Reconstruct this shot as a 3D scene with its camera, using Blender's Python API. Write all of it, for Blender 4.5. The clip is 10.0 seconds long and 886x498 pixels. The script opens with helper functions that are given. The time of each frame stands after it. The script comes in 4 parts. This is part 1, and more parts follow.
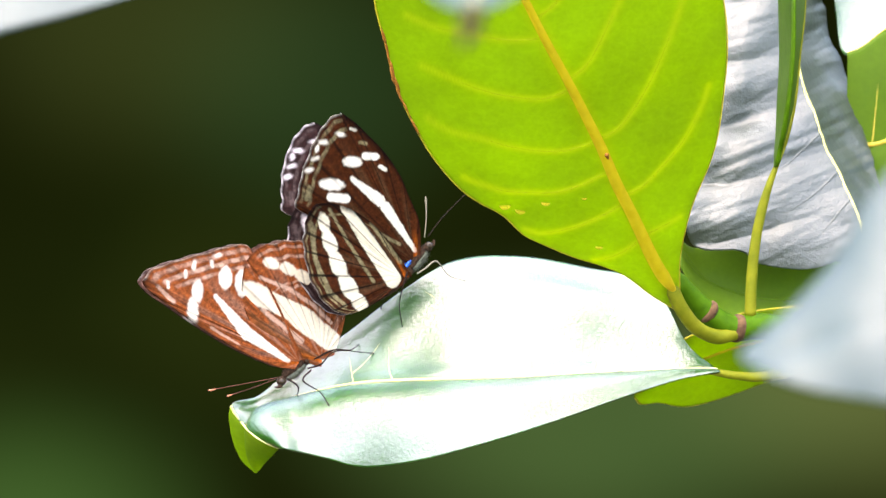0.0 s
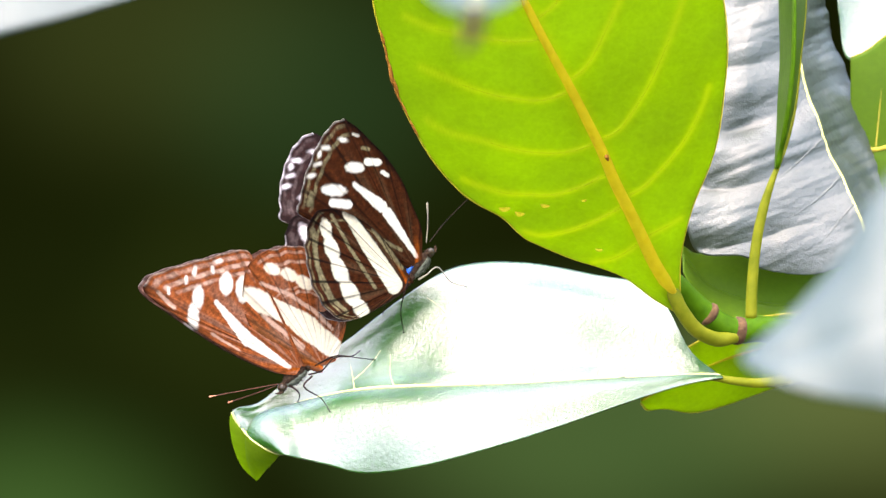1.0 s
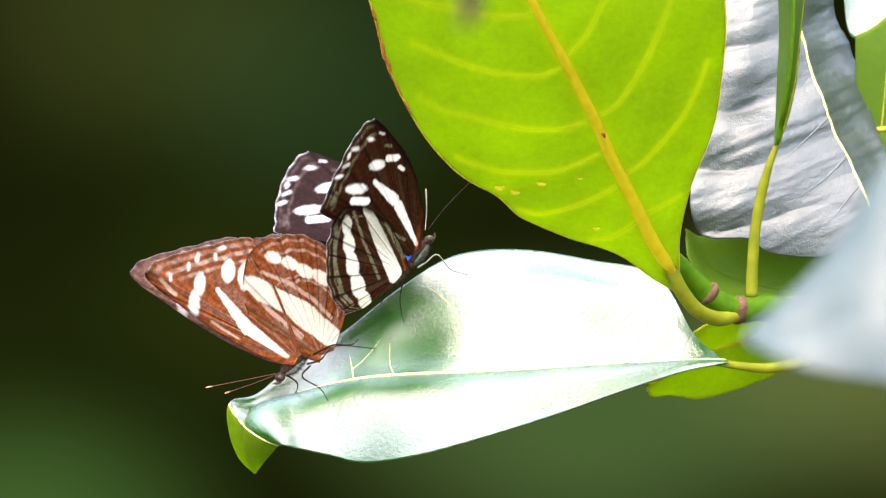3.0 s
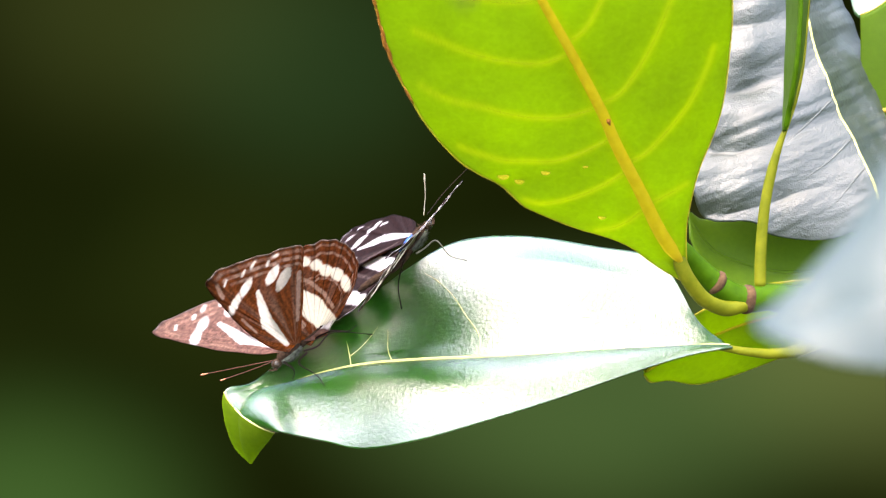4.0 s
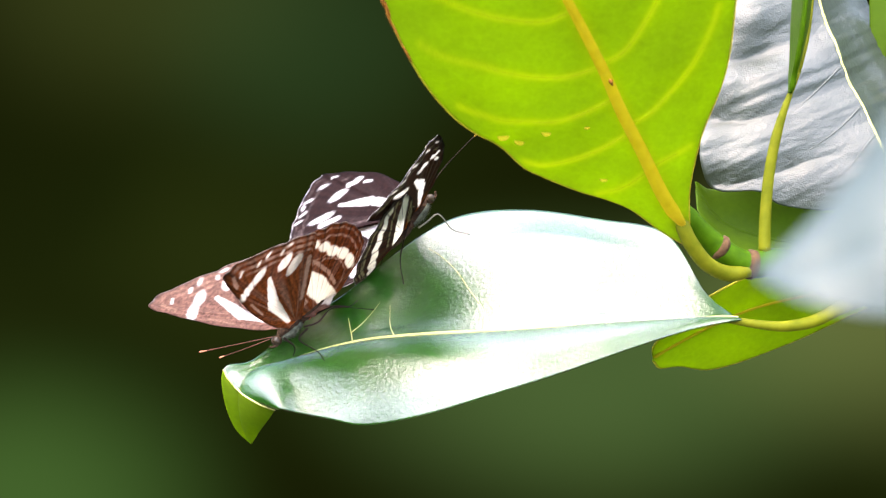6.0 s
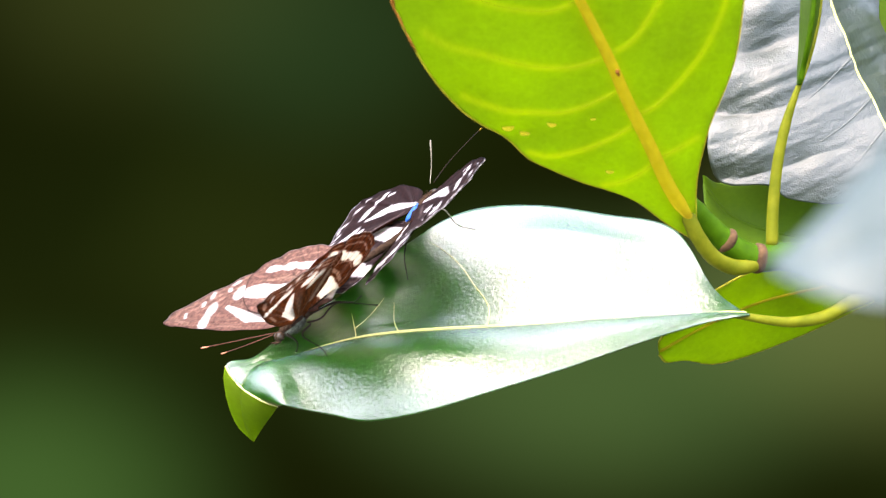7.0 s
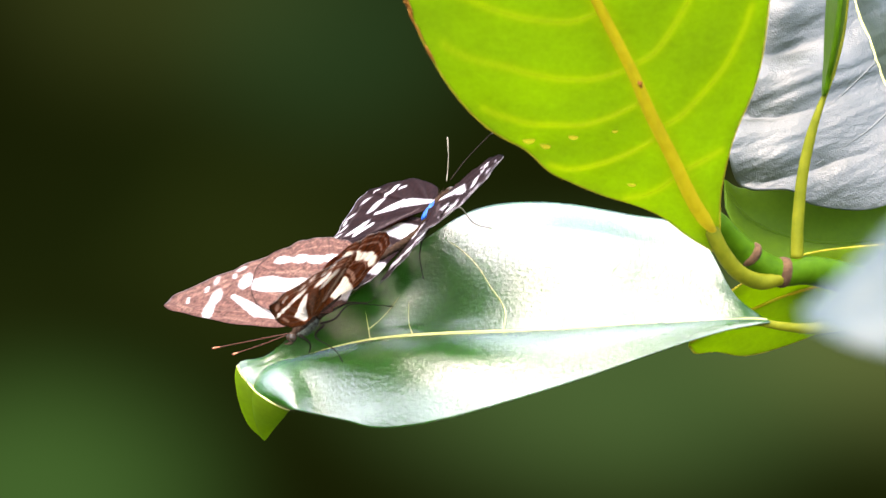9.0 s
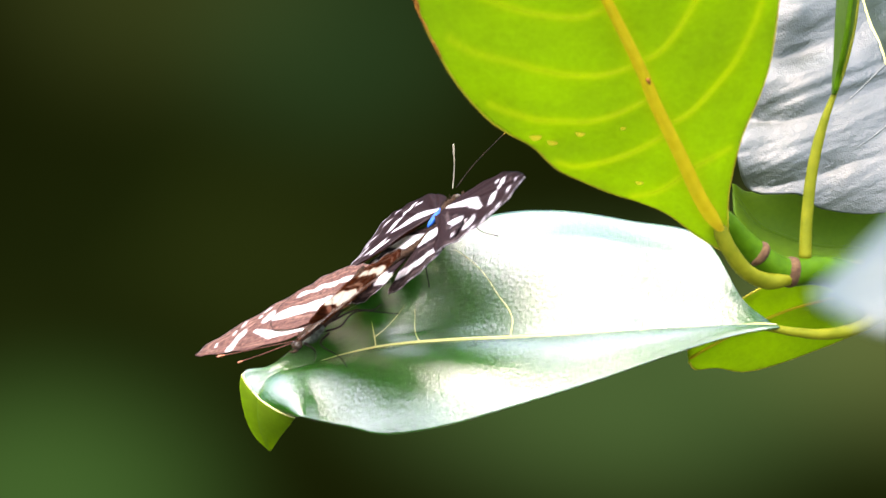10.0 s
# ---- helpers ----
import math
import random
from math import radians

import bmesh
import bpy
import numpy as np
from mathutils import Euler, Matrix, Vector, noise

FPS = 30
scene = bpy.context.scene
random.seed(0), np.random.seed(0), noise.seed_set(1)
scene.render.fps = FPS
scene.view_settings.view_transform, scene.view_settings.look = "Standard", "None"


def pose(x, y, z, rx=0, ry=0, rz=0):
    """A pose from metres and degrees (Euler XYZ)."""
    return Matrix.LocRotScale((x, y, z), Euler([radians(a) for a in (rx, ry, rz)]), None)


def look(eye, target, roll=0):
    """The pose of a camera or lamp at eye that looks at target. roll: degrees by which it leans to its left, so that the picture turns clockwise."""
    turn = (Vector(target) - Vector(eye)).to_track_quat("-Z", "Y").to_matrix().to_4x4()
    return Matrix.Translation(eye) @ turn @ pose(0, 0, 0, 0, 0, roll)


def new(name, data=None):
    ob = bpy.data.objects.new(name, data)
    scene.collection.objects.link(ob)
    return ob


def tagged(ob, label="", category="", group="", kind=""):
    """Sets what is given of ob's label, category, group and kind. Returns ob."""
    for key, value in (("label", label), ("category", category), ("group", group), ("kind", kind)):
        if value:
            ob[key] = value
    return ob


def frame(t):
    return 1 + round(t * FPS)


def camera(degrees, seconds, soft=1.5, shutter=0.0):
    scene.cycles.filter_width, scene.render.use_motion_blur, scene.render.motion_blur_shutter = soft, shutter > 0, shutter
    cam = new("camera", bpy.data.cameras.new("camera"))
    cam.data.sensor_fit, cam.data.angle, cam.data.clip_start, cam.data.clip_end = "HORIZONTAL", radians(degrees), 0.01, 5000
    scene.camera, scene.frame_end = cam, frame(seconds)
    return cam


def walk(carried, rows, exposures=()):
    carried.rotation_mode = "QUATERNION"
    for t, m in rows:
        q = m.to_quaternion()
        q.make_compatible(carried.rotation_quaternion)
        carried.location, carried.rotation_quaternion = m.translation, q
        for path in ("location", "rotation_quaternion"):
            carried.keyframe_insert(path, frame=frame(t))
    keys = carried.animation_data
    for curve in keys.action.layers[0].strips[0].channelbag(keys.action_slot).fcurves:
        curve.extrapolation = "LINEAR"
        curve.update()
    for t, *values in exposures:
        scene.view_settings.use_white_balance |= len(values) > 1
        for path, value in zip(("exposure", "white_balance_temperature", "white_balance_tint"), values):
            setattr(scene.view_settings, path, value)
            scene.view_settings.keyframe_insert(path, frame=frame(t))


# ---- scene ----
cam = camera(12, 10.0, soft=1.2)
cam.data.dof.use_dof = True
cam.data.dof.focus_distance = 0.72
cam.data.dof.aperture_fstop = 40.0
walk(cam, [
    (0.0, look((0.00000, -0.72058, 1.39308), (-0.00000, 0.00000, 1.20000), 0.00)),
    (0.5, look((0.00000, -0.71955, 1.39280), (-0.00016, 0.00019, 1.20072), 0.06)),
    (1.0, look((0.00000, -0.71741, 1.39223), (-0.00029, 0.00025, 1.20094), -0.03)),
    (1.5, look((0.00000, -0.71445, 1.39144), (-0.00035, 0.00023, 1.20087), -0.16)),
    (2.0, look((0.00000, -0.71172, 1.39070), (-0.00024, 0.00006, 1.20022), -0.43)),
    (2.5, look((0.00000, -0.70951, 1.39011), (-0.00021, -0.00012, 1.19956), -0.53)),
    (4.0, look((0.00000, -0.69288, 1.38566), (-0.00004, -0.00114, 1.19581), -0.66)),
    (4.5, look((0.00000, -0.68954, 1.38476), (-0.00011, -0.00146, 1.19463), -0.99)),
    (5.0, look((0.00000, -0.68529, 1.38362), (0.00029, -0.00187, 1.19316), -1.52)),
    (5.5, look((0.00000, -0.68300, 1.38301), (-0.00008, -0.00216, 1.19213), -1.08)),
    (7.0, look((0.00000, -0.67133, 1.37988), (-0.00132, -0.00261, 1.19055), -1.10)),
    (7.5, look((0.00000, -0.66940, 1.37937), (-0.00188, -0.00265, 1.19038), -1.05)),
    (8.0, look((0.00000, -0.66530, 1.37827), (-0.00255, -0.00268, 1.19031), -0.94)),
    (8.5, look((0.00000, -0.66068, 1.37703), (-0.00327, -0.00265, 1.19043), -0.58)),
    (9.0, look((0.00000, -0.66072, 1.37704), (-0.00394, -0.00249, 1.19098), -0.54)),
    (9.5, look((0.00000, -0.65689, 1.37601), (-0.00459, -0.00241, 1.19131), -0.45)),
    (10.0, look((0.00000, -0.65490, 1.37548), (-0.00493, -0.00225, 1.19188), -0.77)),
], exposures=[(0.0, 3.13, 6850, 18), (10.0, 3.13, 6850, 18)])

# ---- light ----
SUN_HEIGHT, SUN_TURN = 74.0, -140.0  # degrees above the horizon; compass turn from +y towards +x
world = bpy.data.worlds.new("sky")
scene.world = world
world.use_nodes = True
wn = world.node_tree.nodes
sky = wn.new("ShaderNodeTexSky")
sky.sky_type, sky.sun_disc = "NISHITA", False
sky.sun_elevation, sky.sun_rotation = radians(SUN_HEIGHT), radians(SUN_TURN)
sky.air_density, sky.dust_density, sky.ozone_density = 1.0, 4.0, 1.0
world.node_tree.links.new(sky.outputs["Color"], wn["Background"].inputs["Color"])
wn["Background"].inputs["Strength"].default_value = 0.125
lamp = bpy.data.lights.new("sun", "SUN")
lamp.energy, lamp.angle, lamp.color = 1.5, radians(125.0), (0.935, 0.93, 1.0)
sun = new("sun", lamp)
aim = Vector((math.sin(radians(SUN_TURN)) * math.cos(radians(SUN_HEIGHT)), math.cos(radians(SUN_TURN)) * math.cos(radians(SUN_HEIGHT)), math.sin(radians(SUN_HEIGHT))))
sun.matrix_world = look(Vector((0, 0, 1.2)) + aim * 3, (0, 0, 1.2))

# The plant stands in a frame of its own: x along the leaf, y up the picture plane, z to the viewer, in millimetres.
MM = 0.001
LEAN = radians(15)
STAND = Matrix(((1, 0, 0, 0), (0, math.sin(LEAN), -math.cos(LEAN), 0), (0, math.cos(LEAN), math.sin(LEAN), 1.2), (0, 0, 0, 1)))


# ---- materials ----
def material(name):
    m = bpy.data.materials.new(name)
    m.use_nodes = True
    n = m.node_tree.nodes
    return m, n, m.node_tree.links, n["Principled BSDF"], n["Material Output"]


def noise_node(n, links, coords, scale, detail=4.0, rough=0.55):
    tex = n.new("ShaderNodeTexNoise")
    tex.inputs["Scale"].default_value, tex.inputs["Detail"].default_value, tex.inputs["Roughness"].default_value = scale, detail, rough
    links.new(coords, tex.inputs["Vector"])
    return tex


def ramp_node(n, links, value, stops):
    r = n.new("ShaderNodeValToRGB")
    while len(r.color_ramp.elements) < len(stops):
        r.color_ramp.elements.new(0.5)
    for e, (p, c) in zip(r.color_ramp.elements, stops):
        e.position, e.color = p, (*c, 1)
    links.new(value, r.inputs["Fac"])
    return r


COAT = 1.95


def leaf_material(name, dark, light, through_colour, through_part, rough, coat, coat_rough, bump, bump_scale, shine=0.5, vein_colour=None):
    """A leaf blade: mottled green, waxy on top, light passing through."""
    m, n, links, bsdf, out = material(name)
    co = n.new("ShaderNodeTexCoord").outputs["Object"]
    broad = noise_node(n, links, co, 60.0, 3.0)
    fine = noise_node(n, links, co, 900.0, 5.0)
    mix = n.new("ShaderNodeMix")
    mix.data_type = "FLOAT"
    mix.inputs["Factor"].default_value = 0.35
    links.new(broad.outputs["Fac"], mix.inputs["A"])
    links.new(fine.outputs["Fac"], mix.inputs["B"])
    ramp = ramp_node(n, links, mix.outputs["Result"], [(0.3, dark), (0.7, light)])
    links.new(ramp.outputs["Color"], bsdf.inputs["Base Color"])
    bsdf.inputs["Roughness"].default_value = rough
    bsdf.inputs["Specular IOR Level"].default_value = shine
    bloom = n.new("ShaderNodeMapRange")
    bloom.inputs["From Min"].default_value, bloom.inputs["From Max"].default_value = 0.3, 0.6
    bloom.inputs["To Min"].default_value, bloom.inputs["To Max"].default_value = coat * 0.68, coat
    links.new(broad.outputs["Fac"], bloom.inputs["Value"])
    links.new(bloom.outputs["Result"], bsdf.inputs["Coat Weight"])
    bsdf.inputs["Coat Roughness"].default_value = coat_rough
    bsdf.inputs["Coat IOR"].default_value = COAT
    # fine cells and soft puckers
    cells = n.new("ShaderNodeTexVoronoi")
    cells.feature = "DISTANCE_TO_EDGE"
    cells.inputs["Scale"].default_value = bump_scale
    links.new(co, cells.inputs["Vector"])
    pucker = noise_node(n, links, co, bump_scale * 0.35, 4.0, 0.6)
    add = n.new("ShaderNodeMath")
    add.operation = "MULTIPLY_ADD"
    add.inputs[1].default_value = 0.35
    links.new(cells.outputs["Distance"], add.inputs[0])
    links.new(pucker.outputs["Fac"], add.inputs[2])
    b = n.new("ShaderNodeBump")
    b.inputs["Strength"].default_value, b.inputs["Distance"].default_value = bump, 0.0006
    links.new(add.outputs["Value"], b.inputs["Height"])
    links.new(b.outputs["Normal"], bsdf.inputs["Normal"])
    links.new(b.outputs["Normal"], bsdf.inputs["Coat Normal"])
    glow = n.new("ShaderNodeBsdfTranslucent")
    tone = ramp_node(n, links, mix.outputs["Result"], [(0.32, tuple(0.72 * c for c in through_colour)), (0.68, through_colour)])
    net = n.new("ShaderNodeTexVoronoi")
    net.feature = "DISTANCE_TO_EDGE"
    net.inputs["Scale"].default_value, net.inputs["Randomness"].default_value = 420.0, 1.0
    warp = n.new("ShaderNodeVectorMath")
    warp.operation = "MULTIPLY_ADD"
    warp.inputs[1].default_value = (0.002, 0.002, 0.002)
    links.new(broad.outputs["Color"], warp.inputs[0])
    links.new(co, warp.inputs[2])
    links.new(warp.outputs["Vector"], net.inputs["Vector"])
    line = n.new("ShaderNodeMapRange")
    line.inputs["From Min"].default_value, line.inputs["From Max"].default_value = 0.0, 0.12
    line.inputs["To Min"].default_value, line.inputs["To Max"].default_value = 1.03, 0.99
    links.new(net.outputs["Distance"], line.inputs["Value"])
    lit = n.new("ShaderNodeVectorMath")
    lit.operation = "SCALE"
    if vein_colour:
        # thin tissue along the veins lets more and yellower light through
        along = n.new("ShaderNodeAttribute")
        along.attribute_name = "vein"
        paler = n.new("ShaderNodeMix")
        paler.data_type = "RGBA"
        links.new(along.outputs["Fac"], paler.inputs["Factor"])
        links.new(tone.outputs["Color"], paler.inputs["A"])
        paler.inputs["B"].default_value = (*vein_colour, 1)
        links.new(paler.outputs["Result"], lit.inputs[0])
    else:
        links.new(tone.outputs["Color"], lit.inputs[0])
    links.new(line.outputs["Result"], lit.inputs["Scale"])
    links.new(lit.outputs["Vector"], glow.inputs["Color"])
    mixer = n.new("ShaderNodeMixShader")
    mixer.inputs["Fac"].default_value = through_part
    links.new(bsdf.outputs[0], mixer.inputs[1])
    links.new(glow.outputs[0], mixer.inputs[2])
    links.new(mixer.outputs[0], out.inputs["Surface"])
    return m


def plain_material(name, dark, light, rough, scale, bump=0.2, through_part=0.0, metallic=0.0, clear=0.0, shine=0.22):
    m, n, links, bsdf, out = material(name)
    co = n.new("ShaderNodeTexCoord").outputs["Object"]
    tex = noise_node(n, links, co, scale, 5.0)
    ramp = ramp_node(n, links, tex.outputs["Fac"], [(0.3, dark), (0.7, light)])
    links.new(ramp.outputs["Color"], bsdf.inputs["Base Color"])
    bsdf.inputs["Roughness"].default_value = rough
    bsdf.inputs["Metallic"].default_value = metallic
    bsdf.inputs["Specular IOR Level"].default_value = shine
    b = n.new("ShaderNodeBump")
    b.inputs["Strength"].default_value, b.inputs["Distance"].default_value = bump, 0.0003
    links.new(tex.outputs["Fac"], b.inputs["Height"])
    links.new(b.outputs["Normal"], bsdf.inputs["Normal"])
    if through_part:
        glow = n.new("ShaderNodeBsdfTranslucent")
        links.new(ramp.outputs["Color"], glow.inputs["Color"])
        mixer = n.new("ShaderNodeMixShader")
        mixer.inputs["Fac"].default_value = through_part
        links.new(bsdf.outputs[0], mixer.inputs[1])
        links.new(glow.outputs[0], mixer.inputs[2])
        links.new(mixer.outputs[0], out.inputs["Surface"])
        if clear:
            see = n.new("ShaderNodeBsdfTransparent")
            last = n.new("ShaderNodeMixShader")
            last.inputs["Fac"].default_value = clear
            links.new(mixer.outputs[0], last.inputs[1])
            links.new(see.outputs[0], last.inputs[2])
            links.new(last.outputs[0], out.inputs["Surface"])
    return m


def wing_material(name, through_part, rough):
    """Scaled wing membrane; the mesh carries the pattern of the scales."""
    m, n, links, bsdf, out = material(name)
    attr = n.new("ShaderNodeVertexColor")
    attr.layer_name = "scales"
    co = n.new("ShaderNodeTexCoord").outputs["Object"]
    grain = noise_node(n, links, co, 2600.0, 3.0, 0.7)
    shade = n.new("ShaderNodeMapRange")
    shade.inputs["From Min"].default_value, shade.inputs["From Max"].default_value = 0.25, 0.75
    shade.inputs["To Min"].default_value, shade.inputs["To Max"].default_value = 0.6, 1.4
    links.new(grain.outputs["Fac"], shade.inputs["Value"])
    mul = n.new("ShaderNodeVectorMath")
    mul.operation = "SCALE"
    links.new(attr.outputs["Color"], mul.inputs[0])
    # patches of worn and of dense scales
    worn = noise_node(n, links, co, 1100.0, 4.0, 0.65)
    patch = n.new("ShaderNodeMapRange")
    patch.inputs["From Min"].default_value, patch.inputs["From Max"].default_value = 0.3, 0.7
    patch.inputs["To Min"].default_value, patch.inputs["To Max"].default_value = 0.5, 1.5
    links.new(worn.outputs["Fac"], patch.inputs["Value"])
    both = n.new("ShaderNodeMath")
    both.operation = "MULTIPLY"
    links.new(shade.outputs["Result"], both.inputs[0])
    links.new(patch.outputs["Result"], both.inputs[1])
    # the white scales lie evenly
    even = n.new("ShaderNodeMapRange")
    even.inputs["From Min"].default_value, even.inputs["From Max"].default_value = 0.15, 0.5
    even.inputs["To Min"].default_value, even.inputs["To Max"].default_value = 0.0, 0.8
    links.new(attr.outputs["Color"], even.inputs["Value"])
    calm = n.new("ShaderNodeMix")
    calm.data_type = "FLOAT"
    links.new(even.outputs["Result"], calm.inputs["Factor"])
    links.new(both.outputs["Value"], calm.inputs["A"])
    calm.inputs["B"].default_value = 1.0
    links.new(calm.outputs["Result"], mul.inputs["Scale"])
    links.new(mul.outputs["Vector"], bsdf.inputs["Base Color"])
    bsdf.inputs["Roughness"].default_value = rough
    bsdf.inputs["Specular IOR Level"].default_value = 0.04
    b = n.new("ShaderNodeBump")
    b.inputs["Strength"].default_value, b.inputs["Distance"].default_value = 0.25, 0.0001
    links.new(grain.outputs["Fac"], b.inputs["Height"])
    links.new(b.outputs["Normal"], bsdf.inputs["Normal"])
    glow = n.new("ShaderNodeBsdfTranslucent")
    links.new(mul.outputs["Vector"], glow.inputs["Color"])
    mixer = n.new("ShaderNodeMixShader")
    thin = n.new("ShaderNodeMapRange")
    thin.inputs["From Min"].default_value, thin.inputs["From Max"].default_value = 0.01, 0.12
    thin.inputs["To Min"].default_value, thin.inputs["To Max"].default_value = 0.3 * through_part, through_part + 0.12
    links.new(attr.outputs["Color"], thin.inputs["Value"])
    links.new(thin.outputs["Result"], mixer.inputs["Fac"])
    links.new(bsdf.outputs[0], mixer.inputs[1])
    links.new(glow.outputs[0], mixer.inputs[2])
    links.new(mixer.outputs[0], out.inputs["Surface"])
    return m


MAT_WAXY = leaf_material("waxy_leaf", (0.004, 0.032, 0.002), (0.010, 0.064, 0.003), (0.40, 0.66, 0.05), 0.06, 0.45, 1.0, 0.16, 0.26, 3800.0, 0.06)
MAT_EDGE = leaf_material("edge_leaf", (0.024, 0.056, 0.003), (0.040, 0.086, 0.004), (0.12, 0.30, 0.008), 0.15, 0.5, 0.0, 0.4, 0.15, 900.0, 0.1)
MAT_LIME = leaf_material("lime_leaf", (0.07, 0.12, 0.002), (0.095, 0.15, 0.003), (0.48, 0.66, 0.003), 0.64, 0.65, 0.0, 0.4, 0.12, 900.0, 0.15, (0.62, 0.69, 0.014))
MAT_PUCKER = leaf_material("puckered_leaf", (0.009, 0.018, 0.010), (0.020, 0.032, 0.018), (0.2, 0.35, 0.03), 0.06, 0.45, 0.62, 0.44, 0.4, 2400.0, 0.2)
MAT_PALE = leaf_material("pale_leaf", (0.012, 0.028, 0.024), (0.02, 0.042, 0.036), (0.15, 0.25, 0.1), 0.08, 0.5, 0.09, 0.45, 0.15, 1100.0)
MAT_DARK = leaf_material("shaded_leaf", (0.040, 0.085, 0.004), (0.058, 0.11, 0.005), (0.38, 0.60, 0.003), 0.34, 0.5, 0.0, 0.4, 0.2, 800.0, 0.08)
MAT_RIB = plain_material("rib_yellow", (0.50, 0.42, 0.05), (0.66, 0.54, 0.06), 0.45, 400.0, 0.15, 0.55)
MAT_RIB_LIME = plain_material("rib_lime", (0.74, 0.54, 0.02), (0.84, 0.64, 0.03), 0.6, 400.0, 0.15, 0.75, 0.0, 0.3)
MAT_RIB_PALE = plain_material("rib_pale", (0.45, 0.45, 0.12), (0.6, 0.58, 0.2), 0.4, 400.0, 0.15, 0.2)
MAT_VEIN = plain_material("vein_lime", (0.46, 0.52, 0.02), (0.52, 0.58, 0.03), 0.6, 400.0, 0.1, 0.4, 0.0, 0.9)
MAT_RIM = plain_material("rim_yellow", (0.42, 0.36, 0.02), (0.55, 0.46, 0.03), 0.5, 700.0, 0.1, 0.5, 0.0, 0.45)
MAT_STEM = plain_material("green_stem", (0.018, 0.050, 0.001), (0.035, 0.085, 0.002), 0.4, 350.0, 0.3, shine=0.03)
MAT_PETIOLE = plain_material("petiole", (0.13, 0.155, 0.006), (0.22, 0.23, 0.012), 0.5, 350.0, 0.2, 0.45, shine=0.1)
MAT_NODE = plain_material("brown_node", (0.03, 0.014, 0.005), (0.09, 0.05, 0.02), 0.9, 900.0, 0.6)
MAT_BARK = plain_material("bark", (0.05, 0.04, 0.025), (0.12, 0.1, 0.07), 0.9, 120.0, 0.8)
MAT_SPECK = plain_material("rust_speck", (0.6, 0.36, 0.01), (0.7, 0.45, 0.02), 0.6, 900.0, 0.1, 0.4, 0.0, 0.75)
MAT_SCAR = plain_material("scar", (0.14, 0.045, 0.006), (0.34, 0.14, 0.012), 0.7, 1500.0, 0.4, 0.2)
MAT_UNDER = wing_material("wing_scales", 0.5, 0.75)
MAT_BODY_GREY = plain_material("grey_hair", (0.022, 0.026, 0.018), (0.10, 0.11, 0.082), 0.9, 1800.0, 0.8, shine=0.05)
MAT_BODY_DARK = plain_material("dark_hair", (0.010, 0.006, 0.004), (0.04, 0.024, 0.014), 0.9, 1800.0, 0.8, shine=0.05)
MAT_BLUE = plain_material("blue_scales", (0.006, 0.05, 0.22), (0.015, 0.09, 0.36), 0.35, 1800.0, 0.5, 0.0, 0.3)
MAT_EYE = plain_material("eye", (0.010, 0.007, 0.004), (0.03, 0.022, 0.012), 0.2, 1500.0, 0.1)
MAT_LEG = plain_material("leg_brown", (0.004, 0.003, 0.002), (0.016, 0.009, 0.006), 0.7, 2500.0, 0.2, shine=0.05)
MAT_LEG_PALE = plain_material("leg_pale", (0.12, 0.11, 0.08), (0.24, 0.22, 0.17), 0.6, 2500.0, 0.2, shine=0.1)
MAT_FEELER = plain_material("feeler_brown", (0.03, 0.011, 0.008), (0.075, 0.027, 0.018), 0.6, 2500.0, 0.2, shine=0.08)
MAT_CLUB = plain_material("feeler_club", (0.30, 0.10, 0.05), (0.42, 0.17, 0.09), 0.6, 2500.0, 0.2)
MAT_GROUND = plain_material("leaf_litter", (0.012, 0.014, 0.006), (0.05, 0.04, 0.02), 0.95, 9.0, 1.0)


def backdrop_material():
    """Distant thicket, glowing by itself: dark green shade with soft light patches painted in."""
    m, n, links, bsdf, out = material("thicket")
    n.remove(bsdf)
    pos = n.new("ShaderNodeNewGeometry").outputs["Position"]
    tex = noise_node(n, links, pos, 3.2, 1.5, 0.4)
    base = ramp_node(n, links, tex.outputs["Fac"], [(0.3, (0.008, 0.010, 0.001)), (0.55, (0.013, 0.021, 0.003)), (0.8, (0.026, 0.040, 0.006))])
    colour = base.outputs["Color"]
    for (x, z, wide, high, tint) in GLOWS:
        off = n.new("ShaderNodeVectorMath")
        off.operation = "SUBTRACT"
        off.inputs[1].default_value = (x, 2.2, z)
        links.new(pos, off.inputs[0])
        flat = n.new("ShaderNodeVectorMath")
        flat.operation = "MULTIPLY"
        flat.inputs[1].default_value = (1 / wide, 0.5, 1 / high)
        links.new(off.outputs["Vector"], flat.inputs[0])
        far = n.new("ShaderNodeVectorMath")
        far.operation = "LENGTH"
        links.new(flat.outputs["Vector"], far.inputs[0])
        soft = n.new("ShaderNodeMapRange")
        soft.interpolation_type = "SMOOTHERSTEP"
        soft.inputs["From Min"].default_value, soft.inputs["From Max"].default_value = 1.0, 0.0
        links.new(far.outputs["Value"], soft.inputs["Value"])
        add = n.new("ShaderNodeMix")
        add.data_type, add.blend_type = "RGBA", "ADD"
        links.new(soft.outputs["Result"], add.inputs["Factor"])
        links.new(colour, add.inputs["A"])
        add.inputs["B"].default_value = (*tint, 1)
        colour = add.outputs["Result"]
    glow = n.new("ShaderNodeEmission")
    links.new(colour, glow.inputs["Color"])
    glow.inputs["Strength"].default_value = THICKET_GLOW
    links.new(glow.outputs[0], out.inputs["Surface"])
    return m


